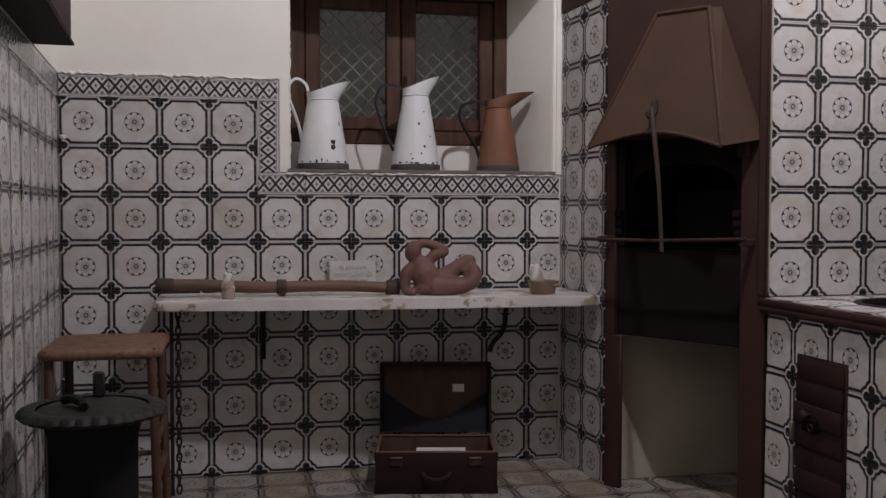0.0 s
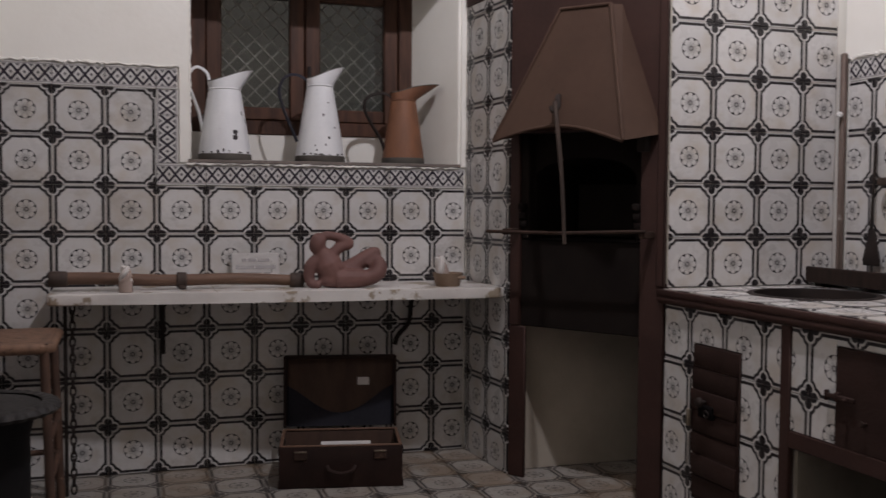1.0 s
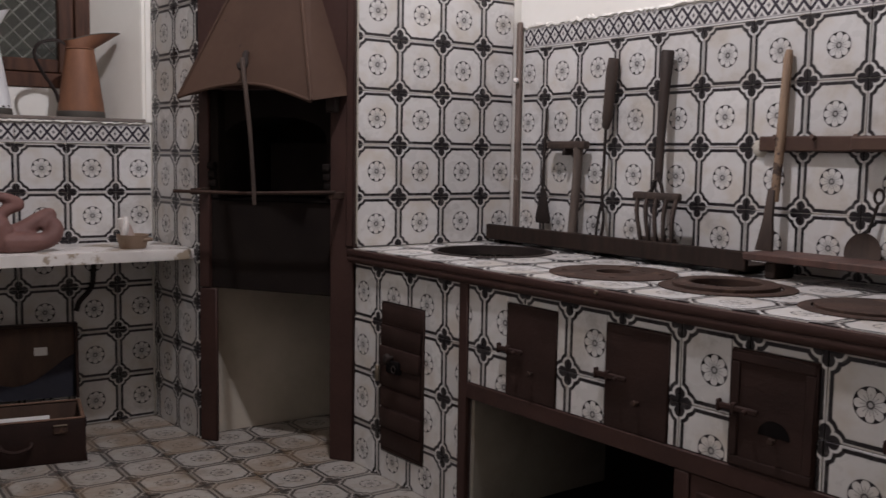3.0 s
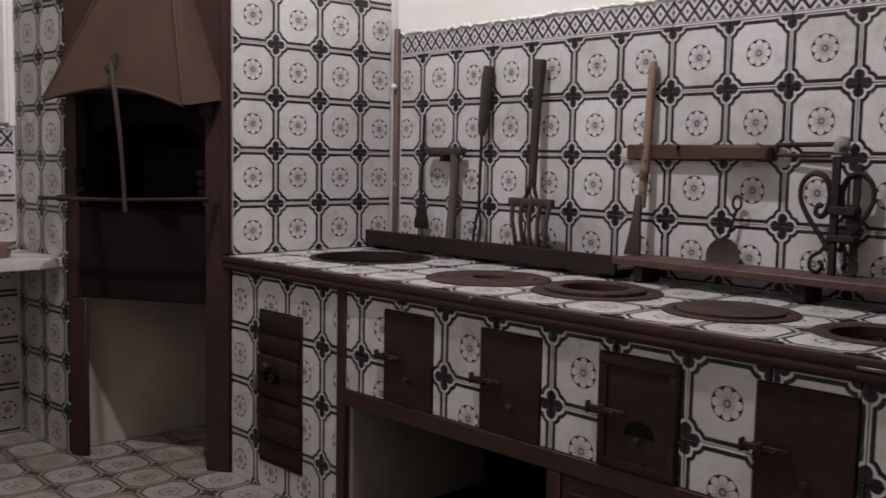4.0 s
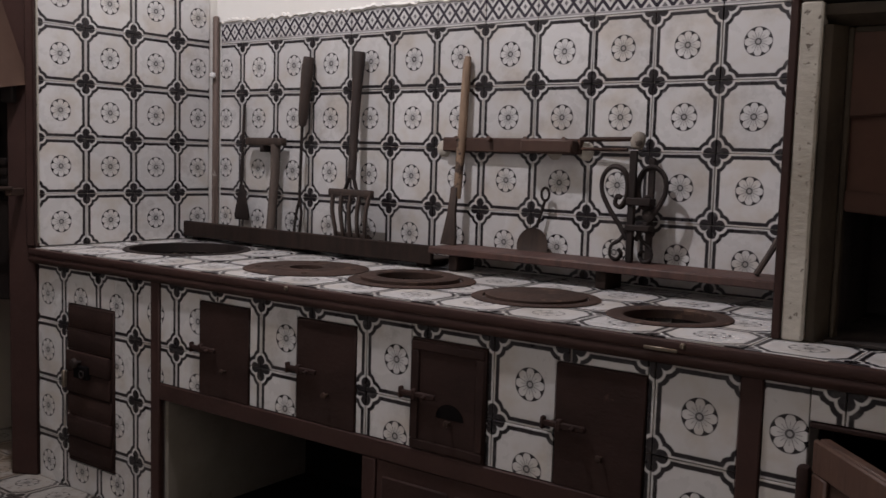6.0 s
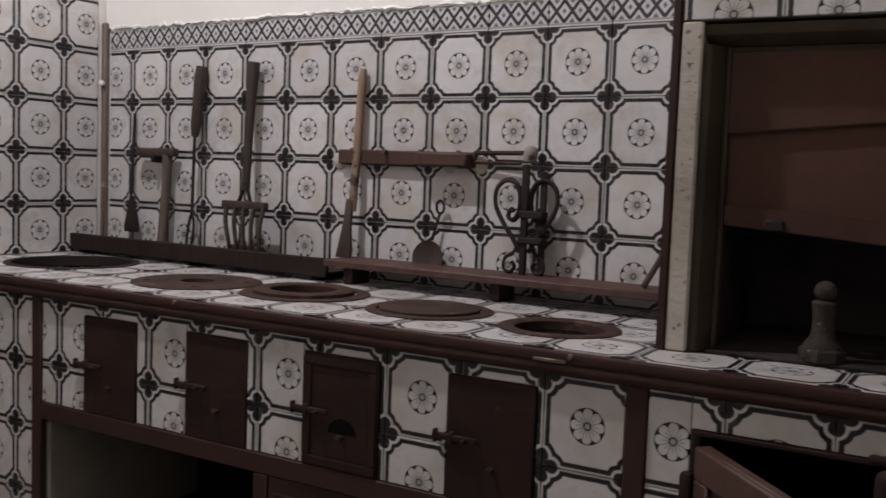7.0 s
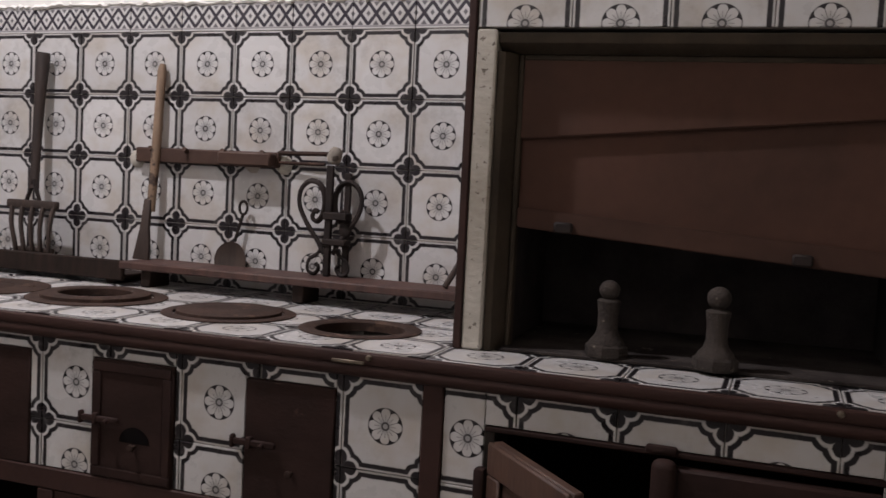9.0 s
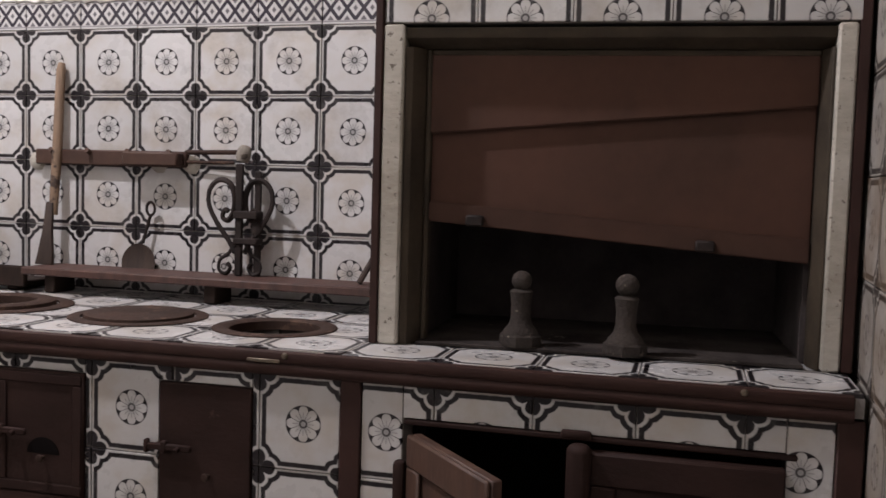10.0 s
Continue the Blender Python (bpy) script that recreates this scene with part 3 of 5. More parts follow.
part("lever", boxed(0.6, 0.64, 1.33, 1.39, 0.012, 0.05, 0.004, m=OVEN), IRON, oven)

# ---- cooking range ----
F_D = Vector((0.12, -3.5, 0)).normalized()
FRONT = plane_frame((2.57, -1.05), F_D)  # local x = along the front, y = up
KF = 1 / abs(F_D.y)


def fs(y):
    """Distance along the range's front for a given world y."""
    return (-1.05 - y) * KF


rng = tagged(new("cooking_range"), "long masonry range clad in patterned tiles, brown wooden edge", "range")
TOPZ = 0.825
END = fs(-4.56)
# masonry behind the tiles, with openings
B = -0.0075
for ya, yb, za, zb in ((-1.06, -1.244, 0, 0.775), (-1.244, -1.509, 0, 0.1), (-1.244, -1.509, 0.65, 0.775), (-1.509, -1.745, 0, 0.775), (-1.745, -1.933, 0.45, 0.775),
                       (-1.933, -3.378, 0.735, 0.775), (-2.152, -2.341, 0.45, 0.735), (-2.56, -2.744, 0.45, 0.735), (-2.972, -3.158, 0.45, 0.735), (-3.378, -3.712, 0.4, 0.775),
                       (-2.62, -3.712, 0.0, 0.4), (-3.712, -4.46, 0.7, 0.775), (-4.46, -4.58, 0, 0.775)):
    part("masonry", boxed(fs(ya), fs(yb), za, zb, -0.07, B, m=FRONT), GROUT, rng, smooth=False)
part("back_masonry", boxed(fs(-1.06), fs(-4.58), 0.0, 0.775, -0.73, -0.66, m=FRONT), GROUT, rng, smooth=False)
for y in (-1.72, -2.62, -3.6):
    part("cross_wall", boxed(fs(y) - 0.03, fs(y) + 0.03, 0.0, 0.775, -0.66, -0.071, m=FRONT), GROUT, rng, smooth=False)
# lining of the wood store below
# Dark colours paint the shade in here, besides the smoke stains.
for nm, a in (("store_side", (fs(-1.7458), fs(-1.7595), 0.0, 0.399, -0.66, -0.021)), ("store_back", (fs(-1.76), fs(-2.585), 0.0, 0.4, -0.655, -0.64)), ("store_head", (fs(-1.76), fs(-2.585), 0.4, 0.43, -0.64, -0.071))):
    face(nm, rng, FRONT, a, DIM_PLASTER if nm == "store_side" else SOOT_SHADE, "smoke-stained plaster lining of the wood store, darkened for shade", 0.0)
# Black sheet that paints the store's shade and cuts bounce off its floor.
part("store_floor", boxed(fs(-1.761), fs(-2.584), -0.004, 0.004, -0.639, -0.03, m=FRONT), SOOT_SHADE, rng, "near-black sheet for the shade on the wood store's floor", smooth=False)
# brown boards: upright strips, lintel, plinth board
for nm, ya, yb, za, zb, o in (("upright", -1.702, -1.745, 0, 0.775, 0.006), ("lintel", -1.746, -3.575, 0.40, 0.452, 0.006), ("upright", -3.577, -3.622, 0, 0.775, 0.006),
                              ("upright", -2.59, -2.635, 0, 0.399, 0.006), ("lower_board", -2.636, -3.575, 0, 0.399, 0.0), ("end_upright", -4.535, -4.582, 0, 0.775, 0.008)):
    face(nm, rng, FRONT, (fs(ya), fs(yb), za, zb, -0.02, o), BROWN, bevel=0.003)
bm = bmesh.new()
for i in range(4):
    box(bm, fs(-2.66 - 0.23 * i), fs(-2.87 - 0.23 * i), 0.05, 0.36, 0.0005, 0.009, 0.004, m=FRONT)
part("lower_panel", bm, DOOR, rng)
# wooden nosing, square above and half round below
bm = bmesh.new()
box(bm, -0.02, END, 0.798, 0.8225, -0.0035, 0.022, 0.005, m=FRONT, seg=2)
tube(bm, [FRONT @ Vector((s, 0.787, 0.003)) for s in (-0.02, 1.0, 2.0, END)], 0.0175, 12)
part("nosing", bm, BROWN, rng, "brown painted wooden edging with a rounded lower rail")
for y in (-3.42, -2.28, -4.33):
    if y == -3.42:
        part("brass_clip", boxed(fs(y) - 0.045, fs(y) + 0.03, 0.799, 0.807, 0.0222, 0.0255, 0.0015, m=FRONT), BRASS, rng)
    part("screw", lathe(bmesh.new(), [(0, 0.007), (0.005, 0.006), (0.007, 0.0)], 12, m=FRONT @ pose(fs(y) + 0.04, 0.815, 0.022)), BRASS, rng)

HOLES = [(2.955, -1.40, 0.212), (2.885, -2.092, 0.115), (2.93, -2.485, 0.12), (2.915, -2.922, 0.125), (2.9, -3.305, 0.12)]


WORK = Matrix(((F_D.x, -F_D.y, 0, 2.57), (F_D.y, F_D.x, 0, -1.05), (0, 0, 1, TOPZ), (0, 0, 0, 1)))  # local x along the front, y inward, z up
HOLES_IN = [((WORK.inverted() @ Vector((hx, hy, TOPZ))).x, (WORK.inverted() @ Vector((hx, hy, TOPZ))).y, r) for hx, hy, r in HOLES]


def pierced(x0, x1, y0, y1, z0, z1, cell):
    """A slab on a fine grid, open where the fire holes are."""
    nx, ny = max(1, round((x1 - x0) / cell)), max(1, round((y1 - y0) / cell))
    dx, dy = (x1 - x0) / nx, (y1 - y0) / ny
    full = [[all((x0 + (i + 0.5) * dx - hx) ** 2 + (y0 + (k + 0.5) * dy - hy) ** 2 > r * r for hx, hy, r in HOLES_IN) for k in range(ny)] for i in range(nx)]
    # keep only the largest connected piece
    left, best = {(i, k) for i in range(nx) for k in range(ny) if full[i][k]}, set()
    while left:
        todo, grown = [left.pop()], set()
        while todo:
            i, k = todo.pop()
            grown.add((i, k))
            for q in ((i + 1, k), (i - 1, k), (i, k + 1), (i, k - 1)):
                if q in left:
                    left.remove(q)
                    todo.append(q)
        best = max(best, grown, key=len)
    full = [[(i, k) in best for k in range(ny)] for i in range(nx)]
    bm, vs = bmesh.new(), {}

    def vert(i, k, z):
        if (i, k, z) not in vs:
            vs[i, k, z] = bm.verts.new((x0 + i * dx, y0 + k * dy, z))
        return vs[i, k, z]

    for i in range(nx):
        for k in range(ny):
            if not full[i][k]:
                continue
            bm.faces.new([vert(a, b, z1) for a, b in ((i, k), (i + 1, k), (i + 1, k + 1), (i, k + 1))])
            for di, dk, pa, pb in ((-1, 0, (i, k), (i, k + 1)), (1, 0, (i + 1, k + 1), (i + 1, k)), (0, -1, (i + 1, k), (i, k)), (0, 1, (i, k + 1), (i + 1, k + 1))):
                a, b = i + di, k + dk
                if not (0 <= a < nx and 0 <= b < ny) or not full[a][b]:
                    bm.faces.new([vert(*pa, z1), vert(*pb, z1), vert(*pb, z0), vert(*pa, z0)])
    return bm


bm = pierced(0.002, 3.53, -0.005, 0.66, -0.045, -0.0085, 0.02)
bmesh.ops.transform(bm, matrix=WORK, verts=bm.verts[:])
part("worktop_bed", bm, GROUT, rng, smooth=False)
for hx, hy, r in HOLES:
    bm = lathe(bmesh.new(), [(r + 0.012, TOPZ - 0.009), (r + 0.012, 0.58), (0, 0.56)], 40, m=pose(hx, hy, 0))
    part("fire_pot", bm, SOOT_SHADE, rng, "soot-black fire hole")

# worktop tiles; those over fire holes are cut round them
W_OFF = fs(-3.977)
for i in range(-15, 4):
    for k in range(4):
        u0, w0 = W_OFF + 0.2 * i, -0.005 + 0.2 * k
        deep = 3.358 - 2.57 - 0.0343 * (u0 + 0.1)
        xa, xb, ya, yb = max(u0, 0.004), min(u0 + 0.2, 3.53), w0, min(w0 + 0.2, deep)
        if xb - xa < 0.02 or yb - ya < 0.02:
            continue
        cx, cy = u0 + 0.1, w0 + 0.1
        if any(abs(cx - hx) < r + 0.1 and abs(cy - hy) < r + 0.1 for hx, hy, r in HOLES_IN):
            bm = pierced(xa + 0.0012, xb - 0.0012, ya + 0.0012, yb - 0.0012, -0.008, 0.0, 0.0125)
            if not bm.faces:
                bm.free()
                continue
            bmesh.ops.translate(bm, vec=(-cx, -cy, 0), verts=bm.verts[:])
            ob = new("worktop_tile", mesh_of(bm, TILE))
        else:
            ob = new("worktop_tile", slab_mesh(xa - cx, xb - cx, ya - cy, yb - cy, 0.008, TILE))
        ob.parent = rng
        ob.matrix_world = WORK @ pose(cx, cy, tile_random.gauss(0, 0.0005))


def ring_plate(profile, at, name, material, parent, label="", n=48):
    return part(name, lathe(bmesh.new(), profile, n, m=pose(*at)), material, parent, label)


# iron plates and rings on the holes
hx, hy, r = HOLES[0]
ring_plate([(r + 0.014, 0.0005), (r + 0.012, 0.004), (r - 0.011, 0.004), (r - 0.013, -0.03)], (hx, hy, TOPZ), "rim_ring", IRON, rng)
hx, hy, r = HOLES[1]
plate = tagged(new("iron_plate"), "round rusty iron plate with a small centre hole on the range", "plate")
ring_plate([(0.196, 0.0008), (0.196, 0.003), (0.19, 0.005), (0.1, 0.005), (0.098, 0.003), (0.094, 0.005), (0.052, 0.006), (0.05, -0.005)], (hx, hy, TOPZ), "disc", RUST, plate)
for a in (0.6, 2.3, 3.9, 5.2):
    part("stud", lathe(bmesh.new(), [(0.01, 0.0), (0.008, 0.003), (0, 0.004)], 10, m=pose(hx + 0.15 * math.cos(a), hy + 0.15 * math.sin(a), TOPZ + 0.005)), RUST, plate)
hx, hy, r = HOLES[2]
ringp = tagged(new("iron_ring"), "rusty iron hob ring with a loose inner ring", "ring", "hob rings")
ring_plate([(0.187, 0.0008), (0.187, 0.003), (0.182, 0.005), (0.15, 0.005), (0.147, -0.004)], (hx, hy, TOPZ), "outer_ring", RUST, ringp)
ring_plate([(0.145, 0.001), (0.144, 0.013), (0.137, 0.017), (0.1, 0.0165), (0.096, 0.013), (0.095, -0.006)], (hx - 0.004, hy + 0.003, TOPZ), "inner_ring", RUST, ringp)
hx, hy, r = HOLES[3]
ringp = tagged(new("iron_ring"), "rusty iron hob ring closed by a flat lid", "ring", "hob rings")
ring_plate([(0.17, 0.0008), (0.17, 0.003), (0.165, 0.005), (0.14, 0.005), (0.137, -0.004)], (hx, hy, TOPZ), "outer_ring", RUST, ringp)
ring_plate([(0.134, 0.001), (0.133, 0.01), (0.128, 0.012), (0.05, 0.013), (0.0, 0.013)], (hx, hy, TOPZ), "lid", RUST, ringp, "flat iron lid")
hx, hy, r = HOLES[4]
ringp = tagged(new("iron_ring"), "open iron hob ring over a black fire hole", "ring", "hob rings")
ring_plate([(0.148, 0.0008), (0.148, 0.003), (0.144, 0.005), (0.114, 0.005), (0.108, 0.001), (0.106, -0.02)], (hx, hy, TOPZ), "outer_ring", RUST, ringp)

# fire doors
CHARCOAL = mottled("charcoal_black", (0.006, 0.005, 0.005), (0.01, 0.008, 0.008), 8, 0.95, 0.2, spec=0.05)


def fire_door(ya, yb, za, zb, kind):
    a, b = fs(ya), fs(yb)
    d = part("fire_door", boxed(a + 0.001, b - 0.001, za, zb, -0.03, 0.004, 0.003, m=FRONT), DOOR, rng, "dark brown wooden fire door")
    w = 0.028
    bm = bmesh.new()
    for q in () if kind == "plain" else ((a + 0.004, b - 0.004, zb - w, zb - 0.004), (a + 0.004, b - 0.004, za + 0.004, za + w), (a + 0.004, a + w, za + w, zb - w), (b - w, b - 0.004, za + w, zb - w)):
        box(bm, *q, 0.0045, 0.009, 0.003, m=FRONT)
    if kind != "plain":
        part("door_frame", bm, DOOR, d)
    mid = (za + zb) / 2 + 0.0
    bm = bmesh.new()
    if kind == "open":
        half = [(0.042 * math.cos(math.pi * i / 14), 0.038 * math.sin(math.pi * i / 14)) for i in range(15)]
        front = [bm.verts.new(FRONT @ Vector(((a + b) / 2 + 0.01 + x, mid - 0.048 + y, 0.0052))) for x, y in half]
        back = [bm.verts.new(FRONT @ Vector(((a + b) / 2 + 0.01 + x, mid - 0.048 + y, 0.0042))) for x, y in half]
        bm.faces.new(front)
        for i in range(15):
            bm.faces.new((front[i], back[i], back[(i + 1) % 15], front[(i + 1) % 15]))
        part("air_hole", bm, CHARCOAL, d, "black half-round air hole")
        bm = bmesh.new()
    box(bm, a - 0.03, a + 0.085, mid - 0.007, mid + 0.008, 0.009, 0.018, 0.003, m=FRONT)
    box(bm, a + 0.012, a + 0.026, mid - 0.013, mid + 0.014, 0.0045, 0.02, 0.003, m=FRONT)
    tube(bm, [FRONT @ Vector(p) for p in ((a + 0.055, mid, 0.014), (a + 0.055, mid - 0.004, 0.03))], 0.006, 8)
    box(bm, a - 0.028, a - 0.018, mid - 0.015, mid + 0.015, 0.004, 0.02, 0.003, m=FRONT)
    part("latch", bm, DOOR, d, "painted iron slide latch")
    part("knob", lathe(bmesh.new(), [(0.004, 0.0), (0.004, 0.01), (0.009, 0.014), (0.008, 0.019), (0, 0.021)], 14, m=FRONT @ pose((a + b) / 2 + 0.012, mid - 0.055, 0.0045)), RUST, d)


for k, (ya, yb) in enumerate(((-1.933, -2.152), (-2.341, -2.56), (-2.744, -2.972), (-3.158, -3.378))):
    fire_door(ya, yb, 0.452, 0.735, ("plain", "plain", "open", "plain")[k])
# tall slatted door
tall = part("tall_door", boxed(fs(-1.246), fs(-1.507), 0.102, 0.648, -0.03, 0.003, 0.003, m=FRONT), DOOR, rng, "tall dark slatted wooden door")
board_random = random.Random(21)
for i in range(7):
    z = 0.118 + 0.076 * i
    out = board_random.uniform(0.007, 0.019)
    part("slat", boxed(fs(-1.252) + board_random.uniform(-0.003, 0.004), fs(-1.501) + board_random.uniform(-0.004, 0.003), z, z + board_random.uniform(0.069, 0.0745), 0.0035, out, 0.005, m=FRONT @ pose(0, 0, 0, board_random.uniform(-0.6, 0.6), 0, 0), seg=2), DOOR, tall)
part("lock_case", boxed(fs(-1.315), fs(-1.39), 0.405, 0.45, 0.004, 0.03, 0.004, m=FRONT), CHARCOAL, tall, "black iron lock case")
part("key_bow", tube(bmesh.new(), [FRONT @ Vector((fs(-1.37) + 0.012 * math.cos(a), 0.424 + 0.012 * math.sin(a), 0.034)) for a in [2 * math.pi * i / 14 for i in range(15)]], 0.0025, 6), IRON, tall)
part("knob", lathe(bmesh.new(), [(0.006, 0.0), (0.006, 0.018), (0.018, 0.024), (0.014, 0.036), (0, 0.04)], 14, m=FRONT @ pose(fs(-1.34), 0.46, 0.0145)), IRON, tall)
part("staple", boxed(fs(-1.245), fs(-1.26), 0.36, 0.42, 0.015, 0.03, 0.003, m=FRONT), BRASS, tall)

# cupboard under the fireplace: its shade painted as near-black lining, one leaf open
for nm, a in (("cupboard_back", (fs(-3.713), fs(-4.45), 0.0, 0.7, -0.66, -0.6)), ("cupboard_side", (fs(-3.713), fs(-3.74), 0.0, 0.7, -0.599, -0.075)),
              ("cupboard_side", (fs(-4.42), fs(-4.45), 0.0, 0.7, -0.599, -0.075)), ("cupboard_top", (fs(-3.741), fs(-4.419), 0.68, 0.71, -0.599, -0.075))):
    face(nm, rng, FRONT, a, SOOT_SHADE, "", 0.0)
bm = bmesh.new()
box(bm, fs(-3.713), fs(-4.47), 0.69, 0.702, -0.06, 0.004, 0.003, m=FRONT)
part("cupboard_head", bm, DOOR, rng)


def leaf(hinge, width, angle, label, material):
    m = FRONT @ pose(hinge, 0, 0.012, 0, angle, 0)
    d = part("cupboard_door", boxed(0, width, 0.03, 0.675, -0.022, 0.0, 0.003, m=m), material, rng, label)
    bm = bmesh.new()
    for q in ((0.0, width, 0.61, 0.675), (0.0, width, 0.03, 0.1), (0.0, 0.055, 0.1, 0.61), (width - 0.055, width, 0.1, 0.61)):
        box(bm, *q, 0.0005, 0.012, 0.004, m=m)
    part("door_frame", bm, material, d)
    return d


leaf(fs(-3.735), 0.33, -49, "open brown panelled cupboard door", WOOD)
leaf(fs(-4.09), 0.36, 0, "closed dark panelled cupboard door", DOOR)
part("hinge", boxed(fs(-3.70), fs(-3.725), 0.52, 0.62, 0.001, 0.03, 0.008, m=FRONT, seg=2), DOOR, rng)
part("hinge_post", boxed(fs(-4.05), fs(-4.098), 0.2, 0.694, 0.013, 0.05, 0.018, m=FRONT, seg=4), DOOR, rng, "rounded dark post between the cupboard doors")
part("turn_button", boxed(fs(-4.035), fs(-4.095), 0.696, 0.714, 0.004, 0.02, 0.006, m=FRONT, seg=2), DOOR, rng)

# tiles of the range's front; each strip between the doors has its own joints
FRONT_STRIPS = [(-1.62, [(-1.062, -1.243, 0, 0.775), (-1.243, -1.51, 0, 0.099), (-1.243, -1.51, 0.651, 0.775), (-1.51, -1.701, 0, 0.775)]),
                (-1.824, [(-1.746, -1.932, 0.453, 0.775), (-1.932, -2.012, 0.737, 0.775)]),
                (-2.199, [(-2.012, -2.153, 0.737, 0.775), (-2.153, -2.34, 0.453, 0.775), (-2.34, -2.397, 0.737, 0.775)]),
                (-2.595, [(-2.397, -2.561, 0.737, 0.775), (-2.561, -2.743, 0.453, 0.775), (-2.743, -2.792, 0.737, 0.775)]),
                (-2.989, [(-2.792, -2.973, 0.737, 0.775), (-2.973, -3.157, 0.453, 0.775), (-3.157, -3.192, 0.737, 0.775)]),
                (-3.395, [(-3.192, -3.379, 0.737, 0.775), (-3.379, -3.576, 0.453, 0.775)]),
                (-3.777, [(-3.623, -3.712, 0, 0.775), (-3.712, -4.45, 0.703, 0.775), (-4.45, -4.534, 0, 0.775)])]
for joint, strips in FRONT_STRIPS:
    lay(rng, FRONT, fs(joint), -0.03, [(fs(a), fs(b), c, d) for a, b, c, d in strips])

# ---- fireplace niche above the end of the range ----
N_D = Vector((0.08, -1.0, 0)).normalized()
NICHE = plane_frame((2.80, -3.58), N_D)
niche = tagged(new("fireplace"), "raised fireplace niche with worn white surround and tin shutter", "fireplace")
face("side_wall", niche, NICHE, (0.0, 0.055, 0.826, TOP, -0.56, -0.012), BROWN, "brown painted side of the fireplace", 0.002)
face("corner_bead", niche, NICHE, (0.0, 0.018, 0.826, TOP, -0.0115, 0.002), BROWN, "", 0.003)
for a, b in ((0.019, 0.064), (0.941, 0.978)):
    face("surround", niche, NICHE, (a, b, 0.826, 1.52, -0.05, 0.0), CHIPPED, "chipped white plaster surround", 0.005)
face("end_bead", niche, NICHE, (0.979, 1.002, 0.826, TOP, -0.06, -0.001), BROWN, "", 0.003)
face("head_wall", niche, NICHE, (0.019, 0.993, 1.522, TOP, -0.3, BACK), GROUT, "", 0.0)
OLIVE = mottled("olive_frame_paint", (0.074, 0.057, 0.039), (0.032, 0.025, 0.018), 7, 0.65, 0.4, spec=0.2)
# frame boards with a splayed inner edge
SWAP = Matrix(((0, 1, 0, 0), (1, 0, 0, 0), (0, 0, 1, 0), (0, 0, 0, 1)))
fr = part("inner_frame", prism(bmesh.new(), [(1.514, -0.012), (1.514, -0.09), (1.474, -0.09), (1.474, -0.055), (1.492, -0.014)], 0.065, 0.94, m=NICHE @ SWAP, bevel=0.002), OLIVE, niche, "dull olive wooden inner frame")
for pts in ([(0.065, -0.012), (0.065, -0.09), (0.102, -0.09), (0.102, -0.055), (0.082, -0.014)], [(0.94, -0.012), (0.94, -0.09), (0.922, -0.09), (0.922, -0.055), (0.934, -0.014)]):
    part("frame_side", prism(bmesh.new(), pts, 0.826, 1.4735, m=NICHE, bevel=0.002), OLIVE, fr)
part("stop_bead", boxed(0.1025, 0.114, 0.826, 1.473, -0.09, -0.058, 0.003, m=NICHE), OLIVE, fr)
part("stop_bead", boxed(0.1145, 0.9215, 1.46, 1.4735, -0.09, -0.058, 0.003, m=NICHE), OLIVE, fr)
for nm, a in (("firebox_side", (0.061, 0.1, 0.826, 1.53, -0.5, -0.091)), ("firebox_side", (0.912, 0.951, 0.826, 1.53, -0.5, -0.091)), ("firebox_back", (0.061, 0.951, 0.826, 1.6, -0.53, -0.501)), ("firebox_head", (0.101, 0.911, 1.5, 1.6, -0.5, -0.091))):
    face(nm, niche, NICHE, a, SMOKED, "smoke-darkened firebox lining", 0.0)
ASH = mottled("sooty_ash", (0.075, 0.064, 0.058), (0.022, 0.018, 0.017), 8, 0.95, 0.8, spots=((0.14, 0.12, 0.105), 0.68, 20), spec=0.05, dist=0.004)
face("ledge", niche, NICHE, (0.1, 0.912, 0.8255, 0.834, -0.5, -0.02), ASH, "ash-grey hearth ledge", 0.002)
SHUTTER = mottled("brown_tin_shutter", (0.095, 0.046, 0.032), (0.053, 0.029, 0.021), 3, 0.65, 0.2, spots=((0.03, 0.017, 0.013), 0.74, 5), spec=0.2)


def slat(pts, z0, z1, name, label):
    bm = bmesh.new()
    f = [bm.verts.new((x, y, z1)) for x, y in pts]
    g = [bm.verts.new((x, y, z0)) for x, y in pts]
    bm.faces.new(f)
    bm.faces.new(g[::-1])
    for i in range(4):
        bm.faces.new((f[i], g[i], g[(i + 1) % 4], f[(i + 1) % 4]))
    bmesh.ops.bevel(bm, geom=bm.edges[:], offset=0.003, segments=2, affect="EDGES")
    bmesh.ops.transform(bm, matrix=NICHE, verts=bm.verts[:])
    return part(name, bm, SHUTTER, niche, label)


slat([(0.112, 1.29), (0.92, 1.359), (0.92, 1.468), (0.112, 1.468)], -0.072, -0.06, "shutter_leaf", "upper leaf of the tin shutter")
slat([(0.112, 1.10), (0.92, 1.039), (0.92, 1.366), (0.112, 1.3)], -0.087, -0.075, "shutter_leaf", "tilted lower leaf of the tin shutter")
slat([(0.114, 1.098), (0.918, 1.037), (0.918, 1.087), (0.114, 1.142)], -0.0745, -0.061, "shutter_lip", "folded bottom edge of the shutter")
for x, y in ((0.22, 1.098), (0.71, 1.062)):
    part("shutter_pull", boxed(x - 0.02, x + 0.02, y - 0.008, y + 0.016, -0.062, -0.045, 0.004, m=NICHE), IRON, niche)
lay(niche, NICHE, 0.023, 1.43, [(0.019, 0.993, 1.522, 2.4)])

